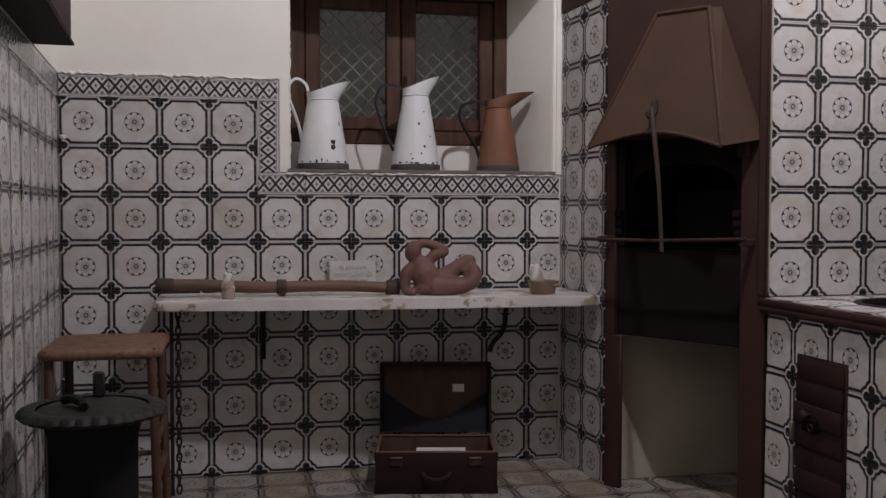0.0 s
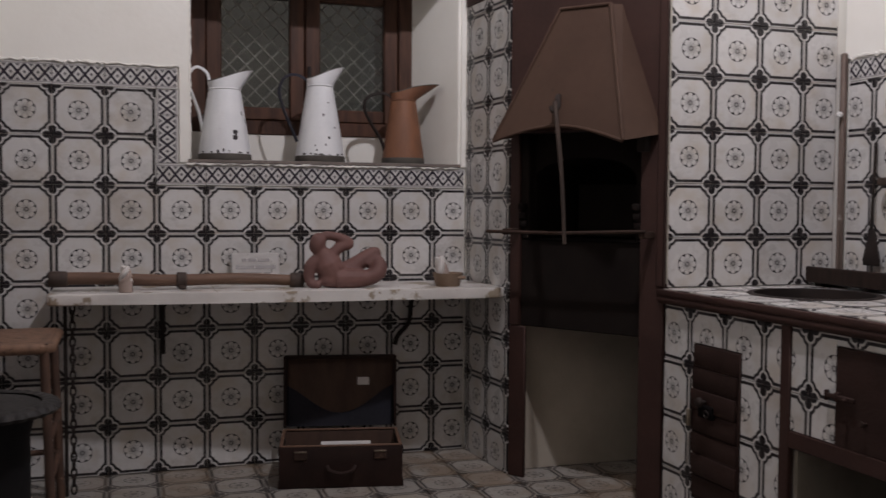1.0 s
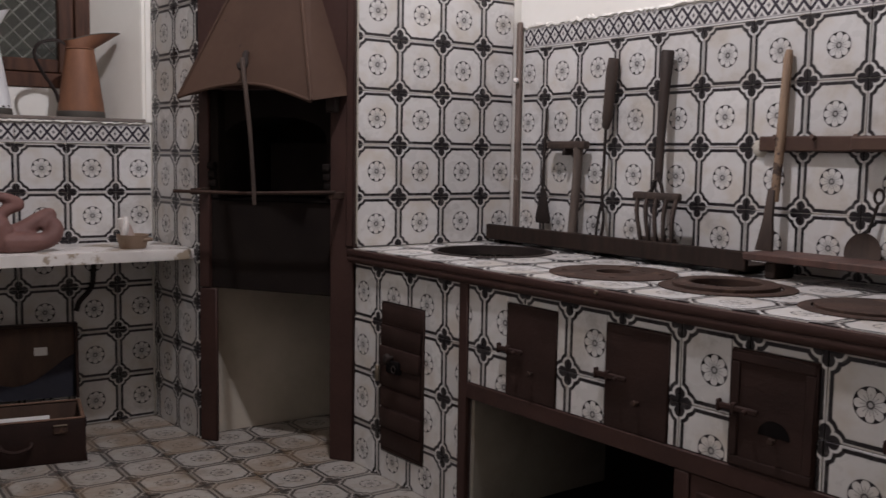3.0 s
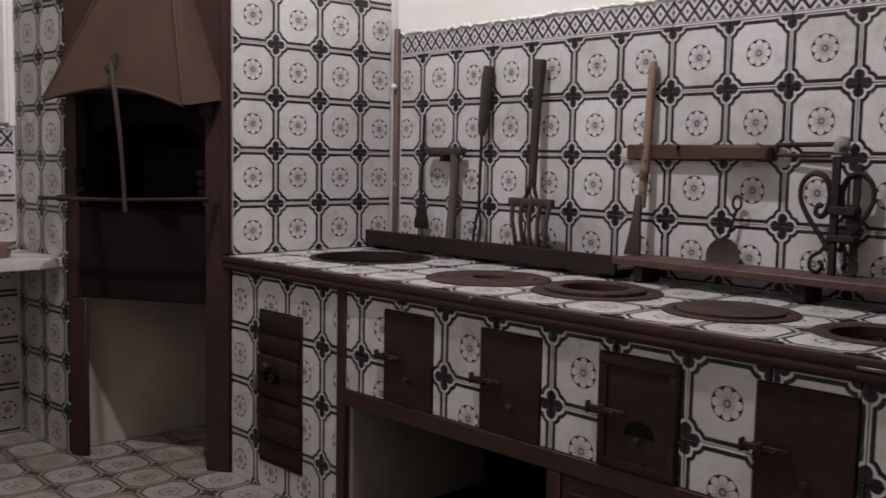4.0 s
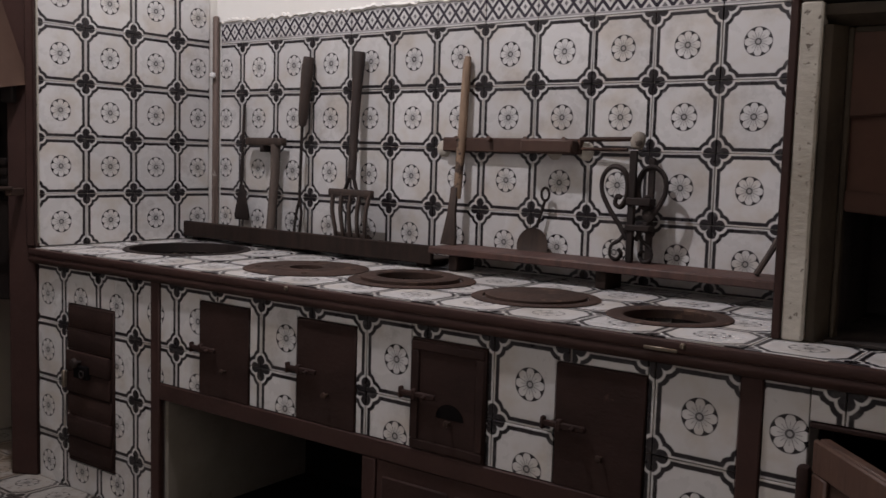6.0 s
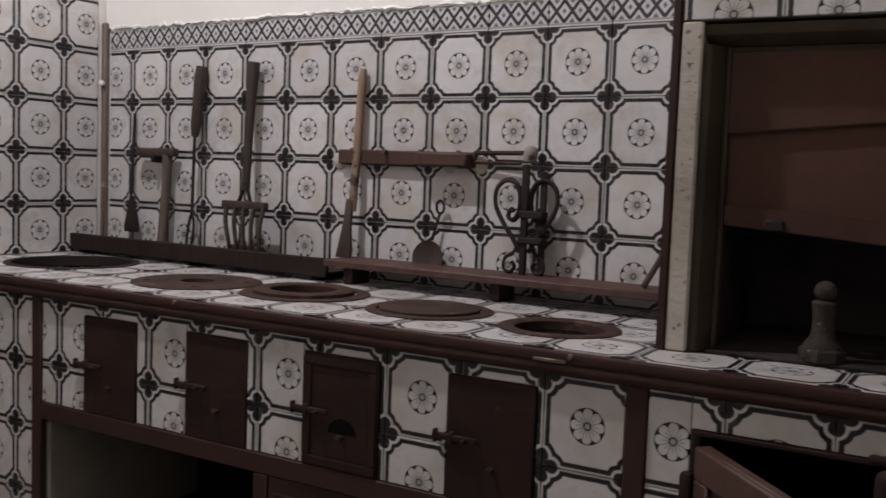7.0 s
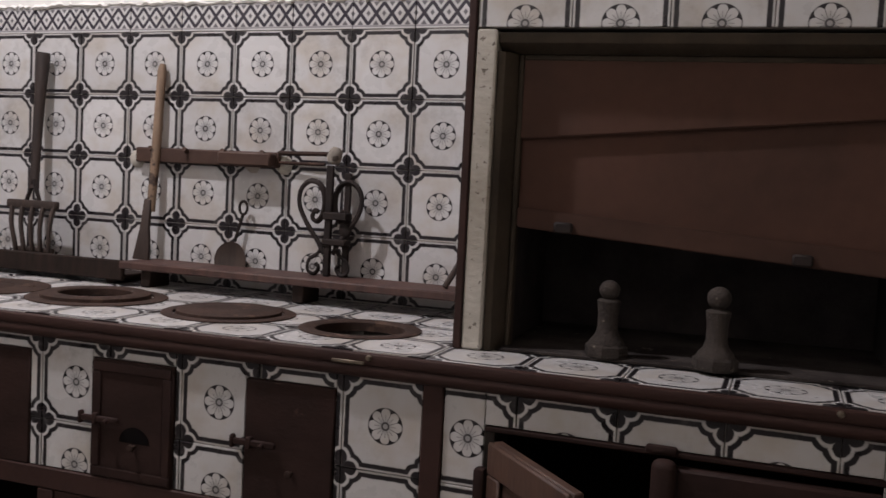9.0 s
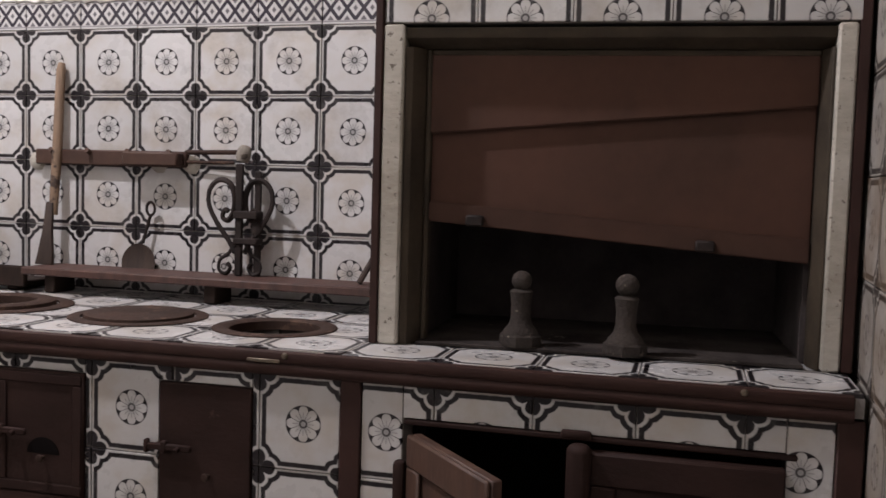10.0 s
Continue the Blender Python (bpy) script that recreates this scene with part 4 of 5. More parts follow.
# andirons
ASH_STONE = mottled("ash_grey_stone", (0.066, 0.054, 0.046), (0.024, 0.02, 0.018), 16, 0.9, 0.9, dist=0.006, fine=0.5, spots=((0.16, 0.135, 0.11), 0.66, 30), spec=0.2)
for x, y, h in ((2.878, -3.904, 0.163), (2.863, -4.132, 0.17)):
    and_ = thing("andiron", "small turned grey stone firedog with a round knob", "andiron", "firedogs in the fireplace", (x, y, 0.834))
    k = 0.9 if h < 0.165 else 1.0
    part("base", lathe(bmesh.new(), [(0, 0.0), (0.045, 0.0), (0.047, 0.006), (0.046, 0.022), (0.04, 0.027)], 8), ASH_STONE, and_, smooth=False)
    part("shaft", lathe(bmesh.new(), [(0.039, 0.0265), (0.036, 0.034), (0.026, 0.046), (0.022, 0.06), (0.0215, 0.09), (0.0245, 0.112), (0.0255, 0.118), (0.022, 0.1215), (0.012, 0.123), (0.011, 0.13)], 28), ASH_STONE, and_)
    part("knob", lathe(bmesh.new(), [(0.009, 0.126)] + [(0.0245 * k * math.sin(math.pi * q / 12), h - 0.0235 * k * (1 + math.cos(math.pi * q / 12))) for q in range(2, 12)] + [(0, h)], 24), ASH_STONE, and_)

# ---- things on and under the window wall ----
ENAMEL = mottled("chipped_white_enamel", (0.78, 0.79, 0.8), (0.66, 0.67, 0.69), 9, 0.42, 0.5, spots=((0.05, 0.04, 0.045), 0.72, 21), dist=0.003, fine=0.5)
BLUE = mottled("dark_blue_enamel", (0.02, 0.022, 0.035), (0.03, 0.03, 0.04), 8, 0.35, 0.15)
COPPER = mottled("tarnished_copper", (0.25, 0.108, 0.055), (0.15, 0.07, 0.042), 5, 0.58, 0.35, 0.12, spots=((0.08, 0.05, 0.04), 0.68, 9), stretch=(3, 3, 1))
FOOT = mottled("worn_grey_foot", (0.1, 0.09, 0.075), (0.06, 0.055, 0.05), 12, 0.7, 0.4)


JUGS = []


def jug(x, y, r, neck_r, neck_z, tip, handle, body_mat, handle_mat, label, thin):
    """A conical water jug with a tilted pouring lip; tip: how far out and how high over the neck the lip runs."""
    j = thing("water_jug", label, "jug", "jugs on the window sill", (x, y, WIN_B + 0.0085))
    part("foot", lathe(bmesh.new(), [(0, 0.0), (r * 0.98, 0.0), (r, 0.004), (r * 0.985, 0.026), (r * 0.96, 0.0275)], 40), FOOT, j, "grey band round the foot")
    part("body", lathe(bmesh.new(), [(r * 0.965, 0.0265), (r * 0.93, 0.06), (neck_r * 1.04, neck_z - 0.012), (neck_r, neck_z)], 40), body_mat, j)
    part("collar", lathe(bmesh.new(), [(neck_r, neck_z), (neck_r + 0.004, neck_z + 0.003), (neck_r, neck_z + 0.007)], 40), body_mat, j)
    bm, rings, nn = bmesh.new(), [], 40
    for s in (0.0, 0.25, 0.5, 0.75, 1.0, 0.97, 0.6, 0.05):
        inner = len(rings) >= 5
        ring = []
        for i in range(nn):
            a = 2 * math.pi * i / nn
            c = 0.5 + 0.5 * math.cos(a)
            reach = neck_r + s * (0.004 + (tip[0] - neck_r) * c**3.5) - (0.003 if inner else 0)
            squeeze = 1.0 - 0.35 * s * c
            ring.append(bm.verts.new((reach * math.cos(a), reach * math.sin(a) * squeeze, neck_z + 0.006 + s * (0.03 + (tip[1] - 0.03) * c**1.6))))
        rings.append(ring)
    for a, b in zip(rings, rings[1:]):
        for i in range(nn):
            bm.faces.new((a[i], a[(i + 1) % nn], b[(i + 1) % nn], b[i]))
    part("lip", bm, body_mat, j, "tilted pouring lip")
    part("handle", tube(bmesh.new(), smooth_path(handle), thin, 8, 0.5), handle_mat, j)
    rim = []
    for i in range(41):
        a = 2 * math.pi * i / 40
        c = 0.5 + 0.5 * math.cos(a)
        reach = neck_r + 0.0035 + (tip[0] - neck_r) * c**3.5
        rim.append((reach * math.cos(a), reach * math.sin(a) * (1.0 - 0.35 * c), neck_z + 0.0365 + (tip[1] - 0.03) * c**1.6))
    part("worn_rim", tube(bmesh.new(), rim, 0.0022, 6), FOOT, j, "dark worn edge of the lip")
    JUGS.append(j)
    return j


jug(1.087, 0.10, 0.115, 0.068, 0.302, (0.118, 0.086), [(-0.062, 0, 0.33), (-0.075, 0, 0.375), (-0.115, 0, 0.398), (-0.148, 0, 0.37), (-0.15, 0, 0.32), (-0.125, 0, 0.25), (-0.105, 0, 0.19), (-0.093, 0, 0.125)], ENAMEL, ENAMEL, "white enamelled water jug, chipped, on the window sill", 0.009)
jug(1.503, 0.10, 0.112, 0.058, 0.333, (0.108, 0.09), [(-0.055, 0, 0.36), (-0.1, 0.01, 0.385), (-0.15, 0.015, 0.375), (-0.178, 0.02, 0.32), (-0.165, 0.02, 0.25), (-0.125, 0.015, 0.15), (-0.1, 0.01, 0.09)], ENAMEL, BLUE, "white enamelled jug with small chips and dark blue handle", 0.009)
jug(1.888, 0.10, 0.099, 0.057, 0.286, (0.165, 0.075), [(-0.055, 0, 0.305), (-0.1, 0, 0.32), (-0.165, 0, 0.3), (-0.182, 0, 0.25), (-0.15, 0, 0.18), (-0.105, 0, 0.11), (-0.088, 0, 0.06)], COPPER, IRON, "tarnished copper-brown jug with long pouring lip", 0.009)
CHIP = mottled("bare_chip", (0.02, 0.018, 0.022), (0.04, 0.03, 0.03), 20, 0.7)


def chips(j, r, neck_r, neck_z, spots):
    """Bare dark spots where the enamel is off; each spot: angle from the front, height, half width, half height."""
    for a, z, w, h in spots:
        s = (z - 0.06) / (neck_z - 0.07)
        rad = r * 0.93 + (neck_r * 1.04 - r * 0.93) * s
        lean = math.degrees(math.atan2(r * 0.93 - neck_r, neck_z - 0.06))
        rs = random.Random(int(z * 1e4))
        bm = bmesh.new()
        c = bm.verts.new((0, -0.0012, 0))
        ring = [bm.verts.new((w * rs.uniform(0.7, 1.15) * math.cos(k * math.pi / 5), 0.0004, h * rs.uniform(0.7, 1.15) * math.sin(k * math.pi / 5))) for k in range(10)]
        for k in range(10):
            bm.faces.new((c, ring[k], ring[(k + 1) % 10]))
        m = pose(0, 0, 0, 0, 0, a) @ pose(0, -rad, z, -lean, 0, 0)
        bmesh.ops.transform(bm, matrix=m, verts=bm.verts[:])
        part("chip", bm, CHIP, j)


chips(JUGS[0], 0.115, 0.068, 0.302, [(22, 0.118, 0.013, 0.014), (20, 0.097, 0.012, 0.013), (-60, 0.033, 0.007, 0.005), (-20, 0.033, 0.006, 0.009), (30, 0.032, 0.012, 0.004), (55, 0.033, 0.01, 0.006), (70, 0.17, 0.005, 0.012), (50, 0.2, 0.004, 0.012), (-8, 0.04, 0.004, 0.008), (4, 0.036, 0.003, 0.006), (-35, 0.032, 0.006, 0.004)])
chips(JUGS[1], 0.112, 0.058, 0.333, [(0, 0.205, 0.005, 0.007), (-50, 0.033, 0.01, 0.005), (35, 0.032, 0.01, 0.005), (52, 0.034, 0.008, 0.006), (-8, 0.031, 0.014, 0.004), (36, 0.15, 0.004, 0.005), (14, 0.105, 0.006, 0.007), (4, 0.075, 0.004, 0.006), (-22, 0.07, 0.004, 0.004), (-18, 0.05, 0.005, 0.005), (-32, 0.035, 0.005, 0.004), (20, 0.26, 0.006, 0.003), (-20, 0.032, 0.008, 0.004), (12, 0.03, 0.006, 0.003)])

# marble shelf
bm = bmesh.new()
shelf_pts = [(0.395, -0.006), (0.395, -0.33), (0.41, -0.345), (0.8, -0.37), (1.4, -0.415), (2.1, -0.435), (2.155, -0.44), (2.186, -0.42), (2.186, -0.3), (2.158, -0.01)]
f = [bm.verts.new((x, y, 0.742)) for x, y in shelf_pts]
g = [bm.verts.new((x, y, 0.785)) for x, y in shelf_pts]
bm.faces.new(f[::-1])
bm.faces.new(g)
for i in range(len(f)):
    k = (i + 1) % len(f)
    bm.faces.new((f[i], f[k], g[k], g[i]))
bmesh.ops.bevel(bm, geom=[e for e in bm.edges if abs(e.verts[0].co.z - e.verts[1].co.z) < 0.001], offset=0.008, segments=3, affect="EDGES", profile=0.5)
shelf = thing("marble_shelf", "long white marble slab shelf with stained rounded edge", "shelf")
part("slab", bm, MARBLE, shelf)
for x, y in ((0.819, -0.02), (1.895, -0.02)):
    bm = bmesh.new()
    tube(bm, smooth_path([(x, -0.3, 0.738), (x, -0.1, 0.735), (x, -0.025, 0.69), (x - 0.01, -0.02, 0.6), (x - 0.06, -0.02, 0.54), (x - 0.075, -0.02, 0.5)] if x > 1 else [(x, -0.3, 0.738), (x, -0.1, 0.735), (x, -0.025, 0.69), (x, -0.02, 0.6), (x, -0.02, 0.5)]), 0.011, 8)
    part("bracket", bm, IRON, shelf, "black iron wall bracket")
part("seam", boxed(1.012, 1.0145, -0.384, -0.01, 0.7852, 0.7858), CHIPPED, shelf)

# chain and bar below the shelf's end
chain = thing("chain", "dark iron chain hanging from the shelf to the floor", "chain")
link = bmesh.new()
lp = [(0.0092 * math.cos(2 * math.pi * i / 14), 0, 0.02 * math.sin(2 * math.pi * i / 14)) for i in range(15)]
tube(link, lp, 0.004, 6)
link_mesh = mesh_of(link, IRON, True)
for i in range(23):
    ob = new("link", link_mesh)
    ob.parent = chain
    ob.matrix_world = pose(0.482, -0.27, 0.722 - 0.0315 * i, 0, 0, 75 if i % 2 else 15)
part("hanging_bar", boxed(0.449, 0.463, -0.266, -0.258, 0.0, 0.742, 0.002), IRON, chain, "thin black iron bar")

# staff with ferrules
STAFF = mottled("polished_cane", (0.165, 0.092, 0.058), (0.095, 0.053, 0.035), 5, 0.6, 0.35, stretch=(1, 7, 7), spots=((0.06, 0.036, 0.026), 0.68, 9))
staff = thing("staff", "long brown cane staff with dark collars lying on the shelf", "staff")
sp = [Vector((0.40 + 0.975 * i / 12, -0.2 - 0.02 * i / 12, 0.833 - 0.017 * i / 12 + 0.004 * math.sin(i * 0.9))) for i in range(13)]
part("shaft", tube(bmesh.new(), sp, [0.0265] + [0.0245 - 0.0002 * i for i in range(12)], 16), STAFF, staff)
for s, w, r in ((0.03, 0.035, 0.031), (0.5, 0.02, 0.031), (0.97, 0.028, 0.032)):
    c = sp[0].lerp(sp[-1], s)
    d = (sp[-1] - sp[0]).normalized()
    part("collar", tube(bmesh.new(), [c - d * w, c - d * w * 0.8, c + d * w * 0.8, c + d * w], [r - 0.004, r, r, r - 0.004], 18), TOOL_WOOD, staff, "dark collar")
part("peg", boxed(0.875, 0.905, -0.235, -0.2, 0.786, 0.81, 0.004), TOOL_WOOD, staff)

# twisted white soap or wax ornaments
WAX = mottled("white_wax", (0.72, 0.69, 0.66), (0.6, 0.56, 0.53), 8, 0.5, 0.15)
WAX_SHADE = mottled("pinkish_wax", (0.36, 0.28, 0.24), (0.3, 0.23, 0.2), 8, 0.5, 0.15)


def twist(parent, at, r, h, turns, lean=(0, 0, 0)):
    m = pose(*at, *lean)
    for k in range(3):
        pts, rad = [], []
        for i in range(25):
            s = i / 24
            a = turns * 2 * math.pi * s + k * 2 * math.pi / 3
            q = r * 0.5 * (1 - 0.35 * s)
            pts.append((q * math.cos(a), q * math.sin(a), h * s))
            rad.append(r * 0.55 * (1 - 0.45 * s * s))
        part("strand", tube(bmesh.new(), pts, rad, 8, m=m), WAX if k < 2 else WAX_SHADE, parent)


candle = thing("twisted_candle", "short twisted white candle stump standing on the shelf", "candle", at=(0.676, -0.3, 0.7855))
part("stump", lathe(bmesh.new(), [(0, 0), (0.026, 0), (0.027, 0.004), (0.025, 0.04), (0.022, 0.045), (0, 0.046)], 24), WAX_SHADE, candle)
twist(candle, (0, 0, 0.038), 0.026, 0.062, 0.6)
bowl = thing("small_bowl", "small tan clay bowl holding a twisted white candle", "bowl", at=(1.972, -0.31, 0.7855))
CLAY = mottled("tan_clay", (0.27, 0.19, 0.13), (0.19, 0.13, 0.09), 9, 0.7, 0.3)
part("cup", lathe(bmesh.new(), [(0, 0.0), (0.048, 0.0), (0.052, 0.004), (0.062, 0.048), (0.064, 0.056), (0.057, 0.056), (0.047, 0.012), (0, 0.01)], 32), CLAY, bowl)
part("spout", boxed(0.02, 0.066, -0.056, -0.03, 0.03, 0.045, 0.006), CLAY, bowl)
twist(bowl, (-0.012, 0, 0.012), 0.032, 0.115, 0.6, (0, -14, 0))

# clear plaque with unreadable lettering
n = Nodes("clear_plastic")
n.b.inputs["Transmission Weight"].default_value = 0.5
CLEAR = n.done((0.8, 0.78, 0.76), n.m("MULTIPLY_ADD", n.noise(20), 0.2, 0.2))
plaque = thing("plaque", "clear engraved plastic plaque leaning on the tiles", "plaque", at=(1.2, -0.06, 0.786))
pm = pose(0, 0, 0, -12, 0, 0)
part("plate", boxed(-0.1, 0.1, -0.004, 0.004, 0.0, 0.135, 0.002, m=pm), CLEAR, plaque)
LETTER = mottled("grey_lettering", (0.36, 0.34, 0.34), (0.42, 0.4, 0.4), 30, 0.6)
for z, ws in ((0.105, (0.02, 0.035, 0.05)), (0.075, (0.075, 0.085)), (0.045, (0.03, 0.05, 0.03))):
    x = -sum(ws) / 2 - 0.006 * (len(ws) - 1) / 2
    for w in ws:
        part("text_bar", boxed(x, x + w, -0.0058, -0.0042, z - 0.008, z + 0.006, m=pm), LETTER, plaque)
        x += w + 0.006

# reclining clay figure, one plain shape
TERRA = mottled("matt_terracotta", (0.18, 0.088, 0.075), (0.12, 0.058, 0.05), 7, 0.65, 0.2)
bm = bmesh.new()


def limb(*pts):
    tube(bm, smooth_path([(x, y, z) for x, y, z, r in pts], 5), [1.27 * r for i, (x, y, z, r) in enumerate(pts[:-1]) for r in [pts[i][3] + (pts[i + 1][3] - pts[i][3]) * s / 5 for s in range(5)]] + [1.27 * pts[-1][3]], 12)


def ball(x, y, z, a, b, c, turn=0):
    made = bmesh.ops.create_uvsphere(bm, u_segments=20, v_segments=14, radius=1)["verts"]
    bmesh.ops.transform(bm, matrix=pose(x, y, z, 0, turn, 0) @ Matrix.Diagonal((a, b, c, 1)), verts=made)


Y = -0.27
ball(1.423, Y, 0.968, 0.034, 0.036, 0.045, 20)
limb((1.432, Y, 0.945, 0.02), (1.45, Y, 0.915, 0.032), (1.465, Y, 0.885, 0.046), (1.482, Y, 0.85, 0.044), (1.505, Y, 0.825, 0.04), (1.55, Y, 0.822, 0.036))
ball(1.505, Y - 0.03, 0.87, 0.022, 0.02, 0.02)
limb((1.425, Y, 0.905, 0.02), (1.395, Y, 0.875, 0.021), (1.388, Y, 0.83, 0.018), (1.4, Y - 0.01, 0.802, 0.016), (1.43, Y - 0.03, 0.796, 0.012))
limb((1.478, Y, 0.915, 0.018), (1.515, Y, 0.95, 0.019), (1.555, Y, 0.965, 0.018), (1.53, Y, 0.985, 0.016), (1.48, Y, 0.998, 0.015), (1.445, Y, 1.0, 0.014))
limb((1.51, Y + 0.02, 0.835, 0.035), (1.58, Y + 0.02, 0.87, 0.03), (1.64, Y + 0.02, 0.912, 0.024), (1.672, Y + 0.02, 0.925, 0.021), (1.665, Y + 0.02, 0.9, 0.018))
limb((1.5, Y - 0.02, 0.823, 0.034), (1.57, Y - 0.03, 0.822, 0.032), (1.63, Y - 0.03, 0.826, 0.027), (1.665, Y - 0.03, 0.842, 0.027), (1.68, Y - 0.02, 0.87, 0.026), (1.67, Y, 0.895, 0.02), (1.63, Y, 0.875, 0.014))
ball(1.47, Y - 0.005, 0.82, 0.045, 0.045, 0.034)
fig = solid("clay_figure", bm, TERRA, "reddish terracotta reclining figure sculpture on the marble shelf", "sculpture")
rem = fig.modifiers.new("fuse", "REMESH")
rem.mode, rem.voxel_size, rem.use_smooth_shade = "VOXEL", 0.006, True
smo = fig.modifiers.new("soften", "SMOOTH")
smo.iterations, smo.factor = 4, 0.5

# open suitcase
LEATHER = mottled("dark_brown_leather", (0.03, 0.015, 0.0115), (0.015, 0.008, 0.007), 7, 0.62, 0.5, spots=((0.085, 0.05, 0.038), 0.7, 15), spec=0.2)
LINING = mottled("checked_brown_lining", (0.09, 0.052, 0.036), (0.055, 0.032, 0.023), 6, 0.8, 0.2, stretch=(4, 1, 1))
NAVY = mottled("dark_blue_cloth", (0.018, 0.018, 0.028), (0.012, 0.012, 0.018), 6, 0.85, 0.3)
case = thing("suitcase", "open dark brown leather suitcase standing on the floor", "suitcase", at=(1.244, -0.405, 0.0), turn=-11.3)
W, D, H = 0.49, 0.3, 0.165
part("tray", boxed(0, W, 0, 0.012, 0, H, 0.005, seg=2), LEATHER, case)
for nm, a in (("tray_side", (0, 0.012, 0.0125, D, 0, H)), ("tray_side", (W - 0.012, W, 0.0125, D, 0, H)), ("tray_back", (0.0125, W - 0.0125, D - 0.012, D, 0, H)), ("tray_floor", (0.0125, W - 0.0125, 0.0125, D - 0.0125, 0.002, 0.02))):
    part(nm, boxed(*a, 0.004), LEATHER if nm != "tray_floor" else LINING, case)
bm = bmesh.new()
for a in ((0.004, W - 0.004, 0.002, 0.016), (0.004, W - 0.004, D - 0.016, D - 0.002), (0.002, 0.016, 0.016, D - 0.016), (W - 0.016, W - 0.002, 0.016, D - 0.016)):
    box(bm, *a, H + 0.0005, H + 0.007, 0.002)
part("rim", bm, STAFF, case, "brown stitched rim")
part("inner_lining", boxed(0.0135, W - 0.0135, D - 0.02, D - 0.0125, 0.025, H - 0.004), LINING, case)
lm = pose(0, D + 0.004, H + 0.008, -4, 0, 0)
lid = part("lid", boxed(0.004, W - 0.004, 0.06, 0.072, 0.0, 0.305, 0.006, m=lm, seg=2), LEATHER, case, "raised suitcase lid")
bm = bmesh.new()
for a in ((0.004, 0.016, 0.0, 0.0595, 0.0, 0.305), (W - 0.016, W - 0.004, 0.0, 0.0595, 0.0, 0.305), (0.0165, W - 0.0165, 0.0, 0.0595, 0.293, 0.305)):
    box(bm, *a, 0.003, m=lm)
part("lid_sides", bm, LEATHER, lid)
part("lid_lining", boxed(0.017, W - 0.017, 0.052, 0.0595, 0.004, 0.292, m=lm), LINING, lid, "checked brown lining")
pk = [(0.018, 0.0)] + [(0.018 + (W - 0.036) * i / 12, 0.175 - 0.12 * math.sin(math.pi * i / 12) ** 1.3) for i in range(13)] + [(W - 0.018, 0.0)]
part("pocket", prism(bmesh.new(), pk, 0.042, 0.051, m=lm), NAVY, lid, "dark blue cloth pocket")
PAPER = mottled("white_paper", (0.72, 0.71, 0.7), (0.66, 0.65, 0.63), 10, 0.8)
part("label", boxed(0.32, 0.37, 0.049, 0.0515, 0.175, 0.208, m=lm), PAPER, lid, "small paper label")
part("paper_strip", boxed(0.165, 0.365, 0.014, 0.017, H - 0.012, H + 0.02, 0.0005, m=pose(0, 0.004, 0, -20, 0, 0)), PAPER, case, "white paper strip")
for x in (0.085, 0.40):
    lk = part("latch", boxed(x - 0.026, x + 0.026, -0.006, -0.0005, H - 0.05, H - 0.012, 0.003), RUST, case, "tarnished metal latch")
    part("hasp", boxed(x - 0.024, x + 0.024, -0.009, -0.0062, H - 0.02, H - 0.014, 0.001), BRASS, lk)
part("carry_handle", tube(bmesh.new(), smooth_path([(0.19, -0.004, H - 0.075), (0.2, -0.018, H - 0.09), (0.245, -0.022, H - 0.102), (0.29, -0.018, H - 0.09), (0.3, -0.004, H - 0.075)]), 0.008, 8), LEATHER, case)
for x in (0.0, W):
    for z in (0.0, H - 0.03):
        part("corner_guard", boxed(x - 0.003, x + 0.003, -0.003, 0.03, z, z + 0.03, 0.002), LEATHER, case)

# cane stool
RATTAN = mottled("worn_cane", (0.115, 0.06, 0.038), (0.05, 0.027, 0.019), 7, 0.65, 0.4, stretch=(4, 4, 1), spots=((0.2, 0.13, 0.085), 0.7, 11))
stool = thing("stool", "worn brown cane stool beside the tiled wall", "stool")
sx0, sx1, sy0, sy1, sz = 0.062, 0.437, -0.74, -0.3, 0.655
SEAT = mottled("pale_worn_cane", (0.25, 0.14, 0.087), (0.1, 0.056, 0.035), 9, 0.6, 0.6, stretch=(6, 1, 1), spots=((0.07, 0.04, 0.028), 0.62, 16), fine=0.55)
part("seat_board", boxed(sx0 + 0.012, sx1 - 0.012, sy0 + 0.012, sy1 - 0.012, sz - 0.02, sz - 0.002, 0.004), RATTAN, stool)
for i in range(14):
    y = sy0 + 0.018 + (sy1 - sy0 - 0.036) * i / 13
    part("seat_cane", boxed(sx0 + 0.006, sx1 - 0.006, y - 0.0135, y + 0.0135, sz - 0.0015, sz + 0.004, 0.002), SEAT, stool)
bm = bmesh.new()
ring = [(sx0, sy0 + 0.03), (sx0 + 0.03, sy0), (sx1 - 0.03, sy0), (sx1, sy0 + 0.03), (sx1, sy1 - 0.03), (sx1 - 0.03, sy1), (sx0 + 0.03, sy1), (sx0, sy1 - 0.03), (sx0, sy0 + 0.03)]
tube(bm, [(x, y, sz - 0.014) for x, y in ring], 0.018, 10)
part("seat_rim", bm, SEAT, stool)
